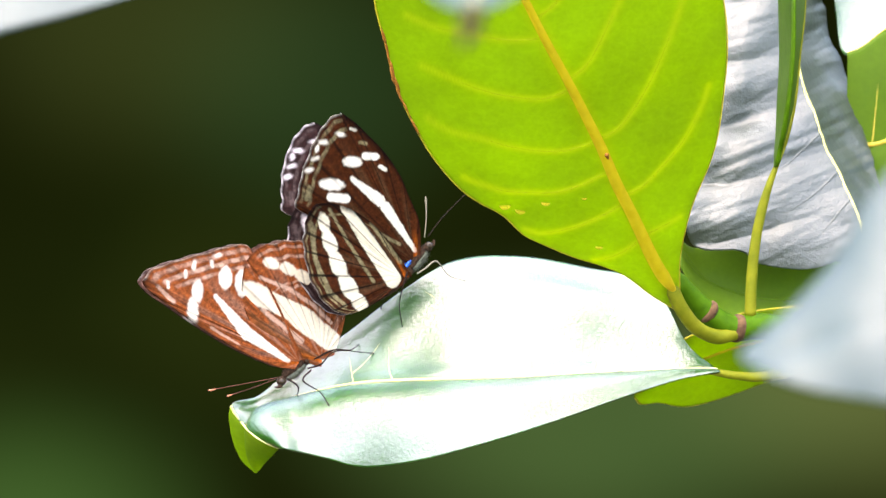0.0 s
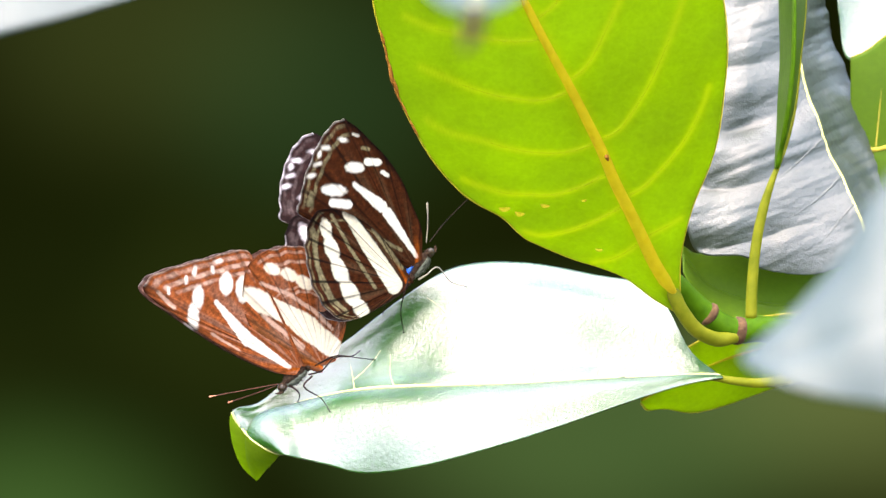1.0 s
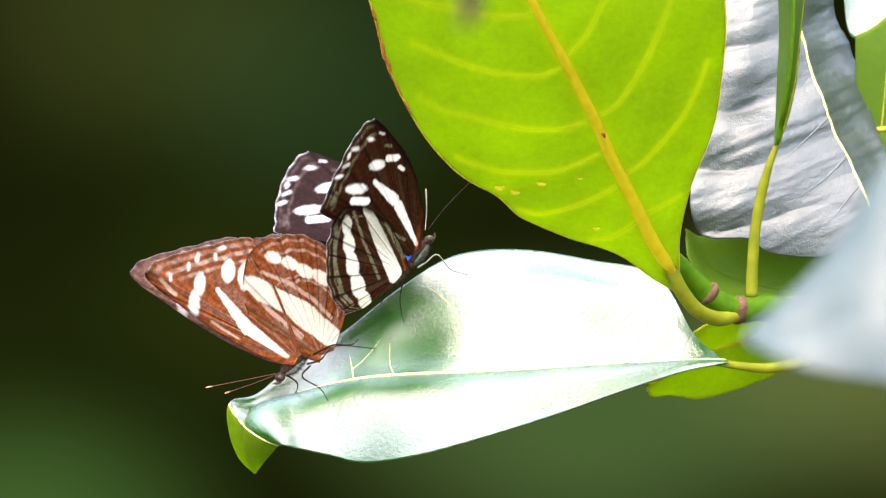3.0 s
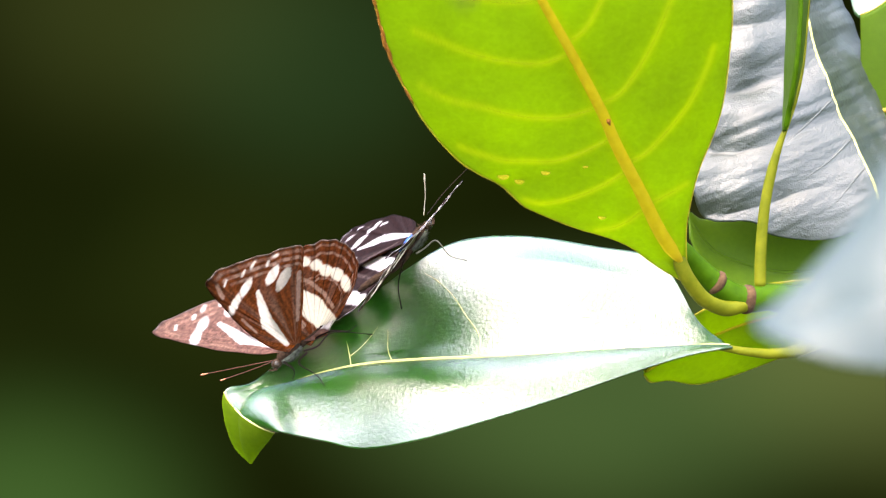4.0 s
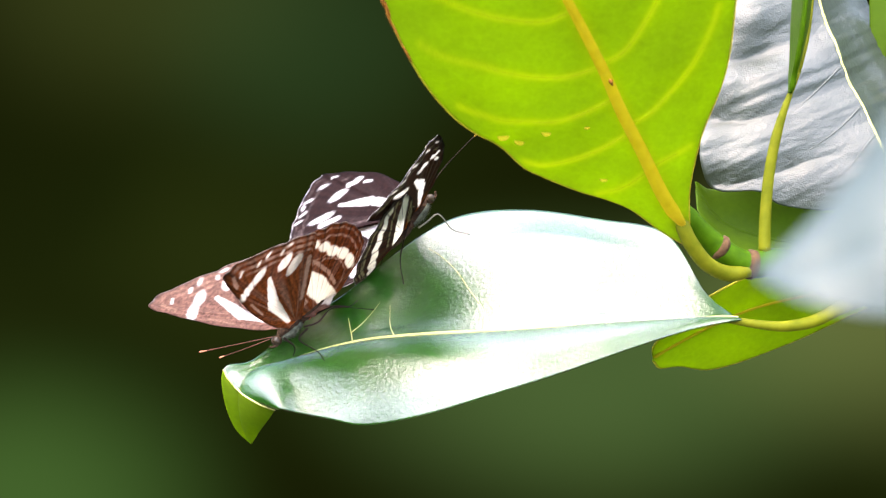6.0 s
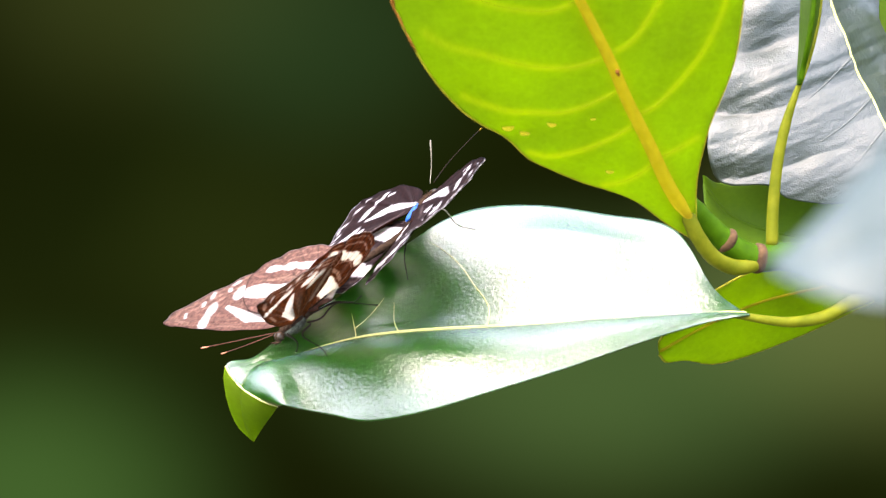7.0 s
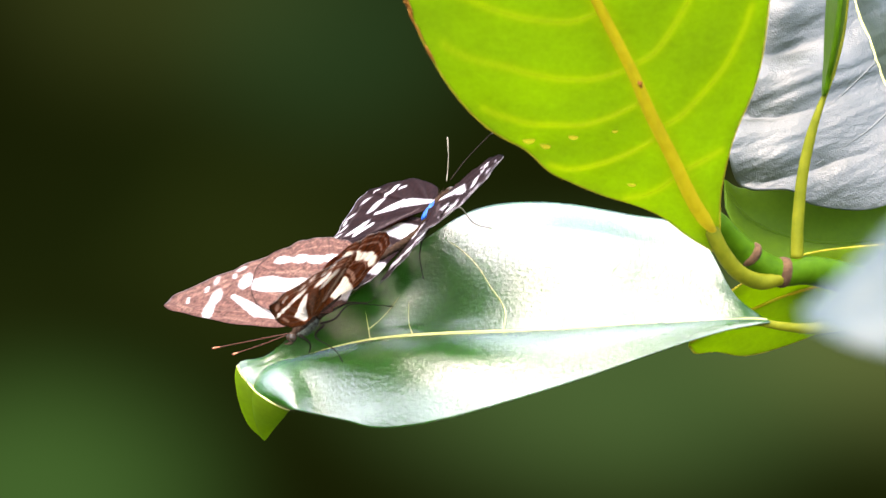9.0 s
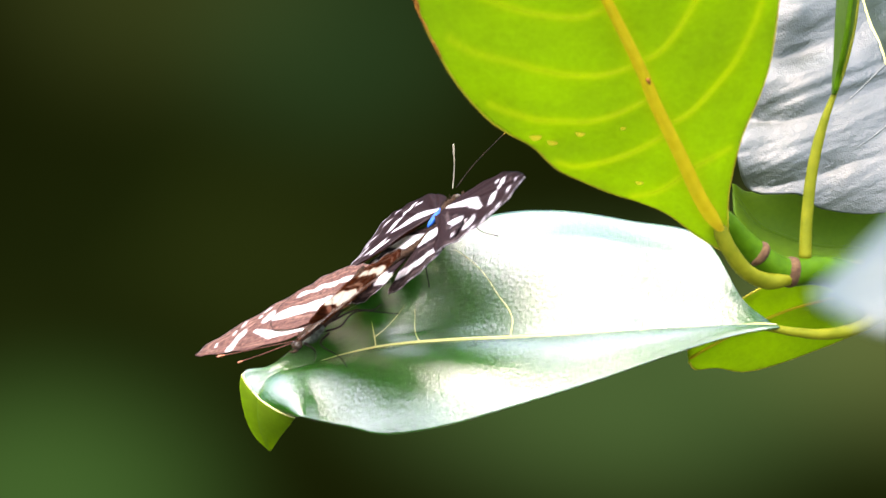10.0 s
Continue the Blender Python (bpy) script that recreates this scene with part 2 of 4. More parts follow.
# strength of the backdrop's own glow, then the light patches painted on it
THICKET_GLOW = 0.09
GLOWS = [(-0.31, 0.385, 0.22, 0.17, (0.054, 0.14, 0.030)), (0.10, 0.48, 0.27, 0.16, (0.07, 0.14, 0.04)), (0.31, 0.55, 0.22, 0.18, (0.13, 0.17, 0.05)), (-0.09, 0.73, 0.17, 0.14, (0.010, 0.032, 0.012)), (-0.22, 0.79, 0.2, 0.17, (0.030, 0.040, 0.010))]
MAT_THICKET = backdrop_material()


# ---- mesh helpers ----
def spline(points, n):
    """n points along a smooth curve through the given ones."""
    p = np.array(points, float)
    p = np.vstack([2 * p[0] - p[1], p, 2 * p[-1] - p[-2]])
    t = np.linspace(0, len(p) - 3, n)
    i = np.minimum(t.astype(int), len(p) - 4)
    f = (t - i)[:, None]
    a, b, c, d = p[i], p[i + 1], p[i + 2], p[i + 3]
    return 0.5 * (2 * b + (c - a) * f + (2 * a - 5 * b + 4 * c - d) * f**2 + (3 * b - a - 3 * c + d) * f**3)


def part(name, mesh, mat, parent=None, label=""):
    ob = new(name, mesh)
    if mat:
        mesh.materials.append(mat)
    ob.parent = parent
    return tagged(ob, label) if label else ob


def mesh_of(name, verts, faces, smooth=True):
    me = bpy.data.meshes.new(name)
    me.from_pydata([tuple(v) for v in np.asarray(verts) * MM], [], faces)
    if smooth:
        me.polygons.foreach_set("use_smooth", [True] * len(me.polygons))
    me.update()
    return me


def tube(name, path, radii, sides=10, caps=True):
    """A round rod along a path, with its radius from point to point."""
    p = np.asarray(path, float)
    r = np.broadcast_to(np.asarray(radii, float), (len(p),))
    tang = np.gradient(p, axis=0)
    tang /= np.linalg.norm(tang, axis=1, keepdims=True) + 1e-12
    side = np.cross(tang[0], (0.3, 0.5, 0.81))
    verts, faces = [], []
    for k in range(len(p)):
        side = side - tang[k] * (side @ tang[k])
        side /= np.linalg.norm(side)
        other = np.cross(tang[k], side)
        for j in range(sides):
            a = 2 * math.pi * j / sides
            verts.append(p[k] + r[k] * (math.cos(a) * side + math.sin(a) * other))
    for k in range(len(p) - 1):
        for j in range(sides):
            a, b = k * sides + j, k * sides + (j + 1) % sides
            faces.append((a, b, b + sides, a + sides))
    if caps:
        faces.append(tuple(range(sides))[::-1])
        faces.append(tuple((len(p) - 1) * sides + j for j in range(sides)))
    return mesh_of(name, verts, faces)


def sheet(name, grid, thick):
    """A closed thin sheet on a grid of points."""
    nu, nv, _ = grid.shape
    du, dv = np.gradient(grid, axis=0), np.gradient(grid, axis=1)
    nor = np.cross(du, dv)
    nor /= np.linalg.norm(nor, axis=2, keepdims=True) + 1e-9
    verts = np.concatenate([(grid + nor * thick / 2).reshape(-1, 3), (grid - nor * thick / 2).reshape(-1, 3)])
    n = nu * nv
    faces = []
    for i in range(nu - 1):
        for j in range(nv - 1):
            a = i * nv + j
            faces.append((a, a + nv, a + nv + 1, a + 1))
            faces.append((n + a, n + a + 1, n + a + nv + 1, n + a + nv))
    rim = [i * nv for i in range(nu)] + [(nu - 1) * nv + j for j in range(1, nv)] + [i * nv + nv - 1 for i in range(nu - 2, -1, -1)] + [j for j in range(nv - 2, 0, -1)]
    for a, b in zip(rim, rim[1:] + rim[:1]):
        faces.append((a, n + a, n + b, b))
    return mesh_of(name, verts, faces)


def blob(name, centre, radii, n=14, m=20):
    """A rounded body piece, longer than wide along x."""
    verts, faces = [], []
    for i in range(n + 1):
        t = math.pi * i / n
        for j in range(m):
            a = 2 * math.pi * j / m
            p = np.array((math.cos(t), math.sin(t) * math.cos(a), math.sin(t) * math.sin(a))) * radii
            p *= 1 + 0.05 * noise.noise(Vector(p) * 1.3)
            verts.append(np.array(centre) + p)
    for i in range(n):
        for j in range(m):
            p, q = i * m + j, i * m + (j + 1) % m
            faces.append((p, q, q + m, p + m))
    return mesh_of(name, verts, faces)


class Blade:
    """A leaf blade between a far margin, a midrib and a near margin, hollow or bulging by some millimetres on each half."""

    def __init__(self, far, mid, near, hollow=(0.0, 0.0), wave=0.0, waves=9.0, seed=0.0, nu=140, nv=60, crumple=0.0, quilt=0.0, dents=()):
        self.nu, self.nv = nu, nv
        f, m, n = spline(far, nu), spline(mid, nu), spline(near, nu)
        v = np.linspace(-1, 1, nv)[None, :, None]
        w = np.abs(v)
        side = np.where(v < 0, f[:, None], n[:, None])
        g = m[:, None] * (1 - w) + side * w
        du, dv = np.gradient(g, axis=0), np.gradient(g, axis=1)
        nor = np.cross(du, dv)
        nor /= np.linalg.norm(nor, axis=2, keepdims=True) + 1e-9
        nor *= np.where(nor[:, :, 2:] < 0, -1, 1)
        u = np.linspace(0, 1, nu)[:, None, None]
        ease = np.sin(math.pi * np.clip(u, 0, 1)) ** 0.7
        arch = w ** 0.75
        bow = np.where(v < 0, hollow[0] * 4 * w * (1 - w), hollow[1] * 4 * arch * (1 - arch)) * ease
        rip = wave * w**1.3 * np.sin(waves * 2 * math.pi * (u - 0.35 * w) + seed + np.where(v < 0, 0, 1.7)) * ease
        self.grid = g + nor * (bow + rip)
        # shallow hollows and swellings: place, reach and height
        for x, y, reach_x, reach_y, high in dents:
            near = np.exp(-(((g[:, :, 0] - x) / reach_x) ** 2) - ((g[:, :, 1] - y) / reach_y) ** 2)[:, :, None]
            self.grid = self.grid + nor * high * near * np.minimum(1.0, 4 * (1 - w)) * np.minimum(1.0, 7 * w)
        if crumple:
            for i in range(nu):
                for j in range(nv):
                    x, y, _ = self.grid[i, j]
                    lump = noise.noise(Vector((x * 0.05 + y * 0.03, y * 0.16 - x * 0.05, seed))) + 0.2 * noise.noise(Vector((x * 0.12 + y * 0.1, y * 0.75 - x * 0.3, seed + 5))) + 0.05 * noise.noise(Vector((x * 0.4, y * 1.6 - x * 0.5, seed + 9)))
                    # each field between two side veins bulges on the far half
                    field = ((44.1 - y) + 0.15 * (x - 56.6) + 3.0 * noise.noise(Vector((x * 0.07, y * 0.05, 4.0))) - 20.2) / 10.6
                    bulge = quilt * abs(math.sin(math.pi * field)) * min(1.0, 1.6 * max(0.0, 1 - 2 * j / (nv - 1)) + 0.1)
                    self.grid[i, j] += nor[i, j] * (crumple * lump + bulge) * min(1.0, 3 * (1 - i / nu))
        self.normal = nor

    def at(self, u, v):
        a, b = np.clip(u, 0, 1) * (self.nu - 1), (np.clip(v, -1, 1) + 1) / 2 * (self.nv - 1)
        i, j = min(int(a), self.nu - 2), min(int(b), self.nv - 2)
        fa, fb = a - i, b - j
        g = self.grid
        return (g[i, j] * (1 - fa) + g[i + 1, j] * fa) * (1 - fb) + (g[i, j + 1] * (1 - fa) + g[i + 1, j + 1] * fa) * fb

    def facing(self, u, v):
        return self.normal[int(np.clip(u, 0, 1) * (self.nu - 1)), int((np.clip(v, -1, 1) + 1) / 2 * (self.nv - 1))]

    def line(self, uv, n, lift):
        q = spline(uv, n)
        return np.array([self.at(a, b) + self.facing(a, b) * lift for a, b in q])

    def depth(self, x, y):
        """The height of the blade's upper face over the place (x, y)."""
        d = np.hypot(self.grid[:, :, 0] - x, self.grid[:, :, 1] - y)
        return float(self.grid[:, :, 2].ravel()[d.argmin()])


def leaf(shrub, blade, mat, label, rib_mat, rib=(1.0, 0.3), veins=(), vein_radius=0.2, rim_mat=None, rim=0.2, thick=0.35, lift=0.1, rib_span=(0.0, 1.0), vein_mat=None, sink=0.0, tissue=0.0):
    """A leaf of the shrub with its midrib, side veins and margin."""
    ob = part("leaf", sheet("leaf", blade.grid, thick), mat, shrub, label)
    u0, u1 = rib_span
    path = blade.line([(u0 + (u1 - u0) * k / 12, 0) for k in range(13)], 60, lift)
    if tissue:
        at = np.array([v.co for v in ob.data.vertices]) / MM
        best = np.zeros(len(at))
        for uv, wide in [([(k / 8, 0) for k in range(9)], 1.2)] + [(uv, tissue) for uv in veins]:
            line = blade.line(uv, 70, 0.0)
            off = np.full(len(at), 1e9)
            for p in line:
                off = np.minimum(off, ((at - p) ** 2).sum(1))
            best = np.maximum(best, np.exp(-off / wide**2))
        layer = ob.data.attributes.new("vein", "FLOAT", "POINT")
        layer.data.foreach_set("value", best)
    part("midrib", tube("midrib", path, np.interp(np.linspace(0, 1, 60), [0, 0.05, 1], [0.3 * rib[0], rib[0], rib[1]]), 10), rib_mat, ob)
    for uv in veins:
        path = blade.line(uv, 26, lift * 0.6 - sink)
        part("vein", tube("vein", path, np.linspace(vein_radius, vein_radius * 0.45, 26), 8), vein_mat or rib_mat, ob)
    if rim_mat:
        edge = np.vstack([blade.grid[:, 0], blade.grid[::-1, -1]])
        part("margin", tube("margin", edge, rim, 6), rim_mat, ob)
    return ob


# ---- surroundings ----
def backdrop():
    n, r = 96, 2.2
    verts, faces = [], []
    for k in range(n):
        a = 2 * math.pi * k / n
        # unseen part behind the viewer, kept low so sky lights the undersides
        tall = 0.55 + 1.35 * (0.5 + 0.5 * math.cos(a)) + 0.14 * math.sin(5 * a) + 0.09 * math.sin(13 * a + 1)
        for z, out in ((-0.02, 0.0), (0.5 * tall, 0.0), (0.85 * tall, 0.05), (tall, 0.2)):
            verts.append(((r + out) * math.sin(a) * 1000, (r + out) * math.cos(a) * 1000, z * 1000))
    for k in range(n):
        for j in range(3):
            a, b = k * 4 + j, (k + 1) % n * 4 + j
            faces.append((a, b, b + 1, a + 1))
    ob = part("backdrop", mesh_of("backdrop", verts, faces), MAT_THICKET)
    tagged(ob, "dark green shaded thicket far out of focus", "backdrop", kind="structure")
    n = 60
    verts = [((i / n - 0.5) * 60000, (j / n - 0.5) * 60000, 6 * math.sin(i * 1.7) * math.cos(j * 2.3)) for i in range(n + 1) for j in range(n + 1)]
    faces = [(i * (n + 1) + j, (i + 1) * (n + 1) + j, (i + 1) * (n + 1) + j + 1, i * (n + 1) + j + 1) for i in range(n) for j in range(n)]
    ground = part("ground", mesh_of("ground", verts, faces), MAT_GROUND)
    tagged(ground, "dark forest floor of leaf litter", "ground", kind="structure")


backdrop()

# ---- the shrub ----
shrub = new("shrub")
shrub.matrix_world = STAND
tagged(shrub, "glossy large-leaved shrub twig with lime green and waxy pale leaves", "shrub")

# the leaf on which the butterflies sit, its tip bent down
seat = Blade(
    far=[(48.2, -21.2, -2), (43.3, -16.8, -3), (37.4, -6.5, -9), (26.3, -3.5, -11.5), (14.0, -1.4, -14), (2.1, -2.3, -16), (-8.0, -8.0, -13.8), (-18.2, -15.9, -13), (-26.4, -20.8, -13), (-33.0, -26.3, -10), (-37.7, -27.8, -7), (-38.0, -32.4, -8), (-36.5, -37.2, -11), (-33.8, -40.3, -13)],
    mid=[(48.6, -21.4, 0), (41.1, -21.9, 0), (29.6, -22.4, 0), (17.6, -22.9, 0.3), (6.1, -23.2, 0.6), (-4.4, -23.4, 0), (-13.5, -23.9, -2.8), (-20.6, -25.1, -6.4), (-27.2, -26.9, -9), (-32.5, -28.4, -8), (-34.7, -30.7, -6.5), (-35.1, -34.0, -7), (-34.8, -37.2, -9.5), (-33.7, -40.3, -13)],
    near=[(49.0, -21.7, 1), (41.4, -23.1, 3), (30.3, -26.5, 7), (18.8, -30.3, 10), (7.5, -33.9, 12), (-3.3, -36.8, 10), (-13.7, -38.3, 6), (-20.2, -37.1, 3.5), (-24.8, -35.9, 2.5), (-27.8, -35.3, 3), (-28.9, -35.2, 0), (-30.2, -36.5, -3), (-31.7, -38.0, -7), (-33.6, -40.3, -12.5)],
    hollow=(0.0, 2.6), wave=0.12, waves=5.0, seed=0.6, nu=320, nv=100,
    dents=[(-7, -17, 9, 6, -1.6), (20, -11, 12, 9, 2.4)])
seat_leaf = leaf(shrub, seat, MAT_WAXY, "pale waxy green leaf with a bent-down tip", MAT_RIB_PALE, (0.6, 0.14),
     veins=[[(0.311, 0), (0.315, -0.14), (0.324, -0.23), (0.342, -0.35), (0.365, -0.52), (0.393, -0.69), (0.416, -0.82)], [(0.247, 0), (0.251, -0.17), (0.256, -0.3)], [(0.174, 0), (0.178, -0.19), (0.183, -0.36)], [(0.42, 0), (0.438, -0.17), (0.452, -0.42)], [(0.486, 0), (0.502, -0.24), (0.516, -0.5)], [(0.498, -0.17), (0.484, -0.28), (0.47, -0.51)]],
     vein_radius=0.13, lift=0.2, rib_span=(0.0, 0.68))
# low ridges of the near half, of the blade's own green
for uv in ([(0.31, 0), (0.333, 0.13), (0.374, 0.25), (0.416, 0.35), (0.452, 0.42), (0.507, 0.51), (0.58, 0.6)], [(0.2, 0.0), (0.235, 0.35), (0.265, 0.6), (0.324, 0.66), (0.402, 0.64), (0.479, 0.66), (0.56, 0.74)], [(0.13, 0), (0.16, 0.3), (0.21, 0.6)]):
    part("vein", tube("vein", seat.line(uv, 30, -0.76), np.interp(np.arange(30), [0, 6, 29], [0.5, 0.95, 0.7]), 16), MAT_WAXY, seat_leaf)
seat_leaf.data.materials.append(MAT_LIME)
# the tip is turned under along this crease, so that its lime green under side shows
crease = spline([(-37.9, -28.0, 0), (-36.8, -30.0, 0), (-35.0, -32.0, 0), (-32.6, -33.7, 0), (-30.0, -34.9, 0), (-28.2, -35.4, 0)], 60)
flat = seat.grid.reshape(-1, 3)
below = (flat[:, 0] < -28.0) & (flat[:, 1] < np.interp(flat[:, 0], crease[:, 0], crease[:, 1])) & (np.arange(len(flat)) > 0.6 * len(flat))
for poly in seat_leaf.data.polygons:
    if below[[v % len(flat) for v in poly.vertices]].all():
        poly.material_index = 1
ridge = []
for p in crease:
    near = np.hypot(flat[:, 0] - p[0], flat[:, 1] - p[1]) + 50.0 * (np.arange(len(flat)) < 0.6 * len(flat))
    ridge.append(flat[near.argmin()] + (0, 0, 0.12))
part("crease", tube("crease", spline(ridge[::6], 50), 0.22, 8), MAT_RIB_PALE, seat_leaf, "pale folded edge of the tip")
part("petiole", tube("petiole", spline([(47.0, -21.6, 0), (51.7, -22.4, -1), (56.3, -22.7, -3), (61.5, -21.8, -6), (66.5, -19.4, -8), (70.5, -17.6, -10)], 40), np.linspace(0.6, 1.35, 40), 12), MAT_PETIOLE, seat_leaf, "yellow-green petiole")

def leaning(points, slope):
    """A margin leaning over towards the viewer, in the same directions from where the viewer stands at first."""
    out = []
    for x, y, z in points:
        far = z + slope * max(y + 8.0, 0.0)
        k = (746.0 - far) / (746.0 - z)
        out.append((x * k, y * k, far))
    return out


# the lime leaf leaning over the viewer's side, seen from below with the light behind it
lime = Blade(
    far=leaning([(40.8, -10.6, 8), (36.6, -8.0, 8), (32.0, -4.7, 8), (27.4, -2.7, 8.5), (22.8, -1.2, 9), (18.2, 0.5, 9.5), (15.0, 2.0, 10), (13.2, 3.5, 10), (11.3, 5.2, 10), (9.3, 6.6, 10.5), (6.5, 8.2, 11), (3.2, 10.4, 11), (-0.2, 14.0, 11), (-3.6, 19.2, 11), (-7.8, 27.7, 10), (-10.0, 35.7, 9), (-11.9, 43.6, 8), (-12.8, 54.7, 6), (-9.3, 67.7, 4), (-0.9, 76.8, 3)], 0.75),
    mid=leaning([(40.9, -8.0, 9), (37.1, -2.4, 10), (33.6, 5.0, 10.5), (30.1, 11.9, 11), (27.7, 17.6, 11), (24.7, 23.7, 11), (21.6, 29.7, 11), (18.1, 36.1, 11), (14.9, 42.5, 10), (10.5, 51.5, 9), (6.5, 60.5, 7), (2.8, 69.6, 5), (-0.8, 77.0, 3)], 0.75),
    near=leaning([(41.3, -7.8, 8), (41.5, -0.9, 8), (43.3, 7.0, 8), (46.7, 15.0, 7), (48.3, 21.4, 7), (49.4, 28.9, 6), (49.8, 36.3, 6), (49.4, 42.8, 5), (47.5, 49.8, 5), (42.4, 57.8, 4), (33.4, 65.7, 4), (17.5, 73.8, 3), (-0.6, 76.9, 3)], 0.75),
    hollow=(1.0, 1.0), wave=0.2, waves=6.0, seed=1.0, nu=240, nv=120)
lime_leaf = leaf(shrub, lime, MAT_LIME, "bright lime green leaf lit through from behind", MAT_RIB_LIME, (1.2, 0.4),
     veins=[[(0.594, 0), (0.665, -0.21), (0.711, -0.38), (0.757, -0.6), (0.799, -0.78)], [(0.477, 0), (0.527, -0.21), (0.598, -0.38), (0.657, -0.51), (0.699, -0.63), (0.736, -0.78)], [(0.351, 0), (0.406, -0.28), (0.473, -0.46), (0.54, -0.58), (0.603, -0.68), (0.695, -0.9)], [(0.276, 0), (0.322, -0.36), (0.377, -0.6), (0.469, -0.8), (0.536, -0.88), (0.59, -0.93)], [(0.205, 0), (0.234, -0.45), (0.264, -0.71), (0.301, -0.88), (0.351, -0.95)], [(0.134, 0), (0.151, -0.65), (0.176, -0.93)],
            [(0.64, 0), (0.669, 0.16), (0.711, 0.29), (0.749, 0.41)], [(0.498, 0), (0.523, 0.14), (0.561, 0.26), (0.615, 0.39), (0.682, 0.55)], [(0.356, 0), (0.377, 0.19), (0.41, 0.33), (0.46, 0.48), (0.519, 0.61), (0.586, 0.73), (0.64, 0.82)], [(0.218, 0), (0.238, 0.28), (0.276, 0.51), (0.326, 0.7), (0.385, 0.83), (0.427, 0.88)], [(0.138, 0), (0.151, 0.48), (0.159, 0.83)]],
     vein_radius=0.34, rim_mat=MAT_RIM, rim=0.24, lift=0.15, vein_mat=MAT_VEIN, sink=0.1, tissue=0.6)
for uv, big in (((0.464, -0.92), 1.0), ((0.406, -0.87), 0.9), ((0.36, -0.66), 0.8), ((0.285, -0.36), 0.5), ((0.188, -0.68), 0.7)):
    c = lime.at(*uv) + lime.facing(*uv) * 0.17
    part("speck", blob("speck", c, (1.0 * big, 0.8 * big, 0.05)), MAT_SPECK, lime_leaf)

spot = lime.line([(0.33, 0.02), (0.325, 0.02), (0.315, 0.02)], 12, 1.1)
part("scar", tube("scar", spot, np.interp(np.arange(12), [0, 5, 11], [0.15, 0.4, 0.15]), 8), MAT_SCAR, lime_leaf, "brown blotch on the midrib")

# weathered rust-brown stretch of its margin
for k in range(9):
    u = 0.70 + 0.013 * k + 0.007 * math.sin(7 * k)
    path = [lime.at(u + d, -1.0) + np.array((0.15 * math.sin(9 * k), 0, 0.1)) for d in (-0.011, -0.004, 0.003, 0.010)]
    part("scar", tube("scar", path, [0.14, 0.27 + 0.12 * math.sin(5 * k), 0.26, 0.12], 8), MAT_SCAR, lime_leaf, "rust-brown scar")

# the puckered waxy leaf behind
pucker = Blade(
    far=[(67.7, 82.0, -47.6), (57.7, 73.1, -43), (51.5, 58.9, -36.9), (50.6, 45.9, -31), (47.4, 33.2, -25.2), (45.4, 22.7, -21), (43.6, 11.3, -16.5), (43.2, 4.2, -14.2), (46.4, -0.1, -13.9), (53.6, -0.7, -14.7), (57.2, -2.8, -15.1), (67.0, -3.6, -15.8), (76.3, 0.1, -17)],
    mid=[(68.2, 82.0, -47.6), (67.4, 73.2, -44), (66.2, 62.3, -39.8), (65.3, 52.5, -36), (64.7, 42.9, -32.1), (64.9, 35.5, -29.8), (66.5, 28.6, -27.7), (68.6, 22.3, -24.8), (70.7, 17.1, -23.3), (72.7, 12.5, -21.8), (74.3, 8.3, -19.5), (75.6, 5.2, -18.6), (76.5, 0.1, -17)],
    near=[(68.8, 82.1, -48.6), (69.8, 73.5, -48), (70.2, 62.7, -45.8), (70.2, 53.0, -43), (71.2, 44.7, -46), (73.3, 38.3, -45), (75.7, 30.8, -43), (77.8, 23.8, -40), (79.3, 17.9, -37), (80.6, 12.6, -33), (81.1, 8.4, -28), (79.7, 3.2, -19.9), (76.7, -0.1, -16.9)],
    hollow=(1.5, -1.0), wave=0.25, waves=5.0, seed=2.0, nu=240, nv=130, crumple=1.1, quilt=1.5)
leaf(shrub, pucker, MAT_PUCKER, "puckered grey-green waxy leaf hanging behind", MAT_RIB_PALE, (0.42, 0.3), veins=[[(0.72, 0), (0.74, -0.3), (0.73, -0.7), (0.72, -0.95)], [(0.82, 0), (0.86, -0.4), (0.86, -0.8)], [(0.60, 0), (0.62, -0.4), (0.60, -0.8)]], vein_radius=0.3, vein_mat=MAT_PUCKER, lift=0.0)

# shaded leaves further back
under = Blade(
    far=[(43.1, 1.6, -22), (46.0, 0.1, -24), (52.4, 1.1, -26), (58.7, 1.1, -28), (66.0, -0.9, -28), (74.3, -3.0, -28)],
    mid=[(43.1, 0.1, -22), (46.9, -5.0, -22), (52.1, -7.6, -22), (58.3, -9.2, -22), (65.6, -9.2, -24), (74.3, -8.2, -28)],
    near=[(43.1, -3.0, -20), (46.1, -10.1, -16), (50.5, -15.2, -14), (56.6, -16.2, -14), (64.1, -14.2, -18), (74.3, -10.3, -28)],
    hollow=(0.6, 0.6), nu=60, nv=40)
leaf(shrub, under, MAT_DARK, "dull green leaf in the shade behind the twig", MAT_DARK, (0.4, 0.25))
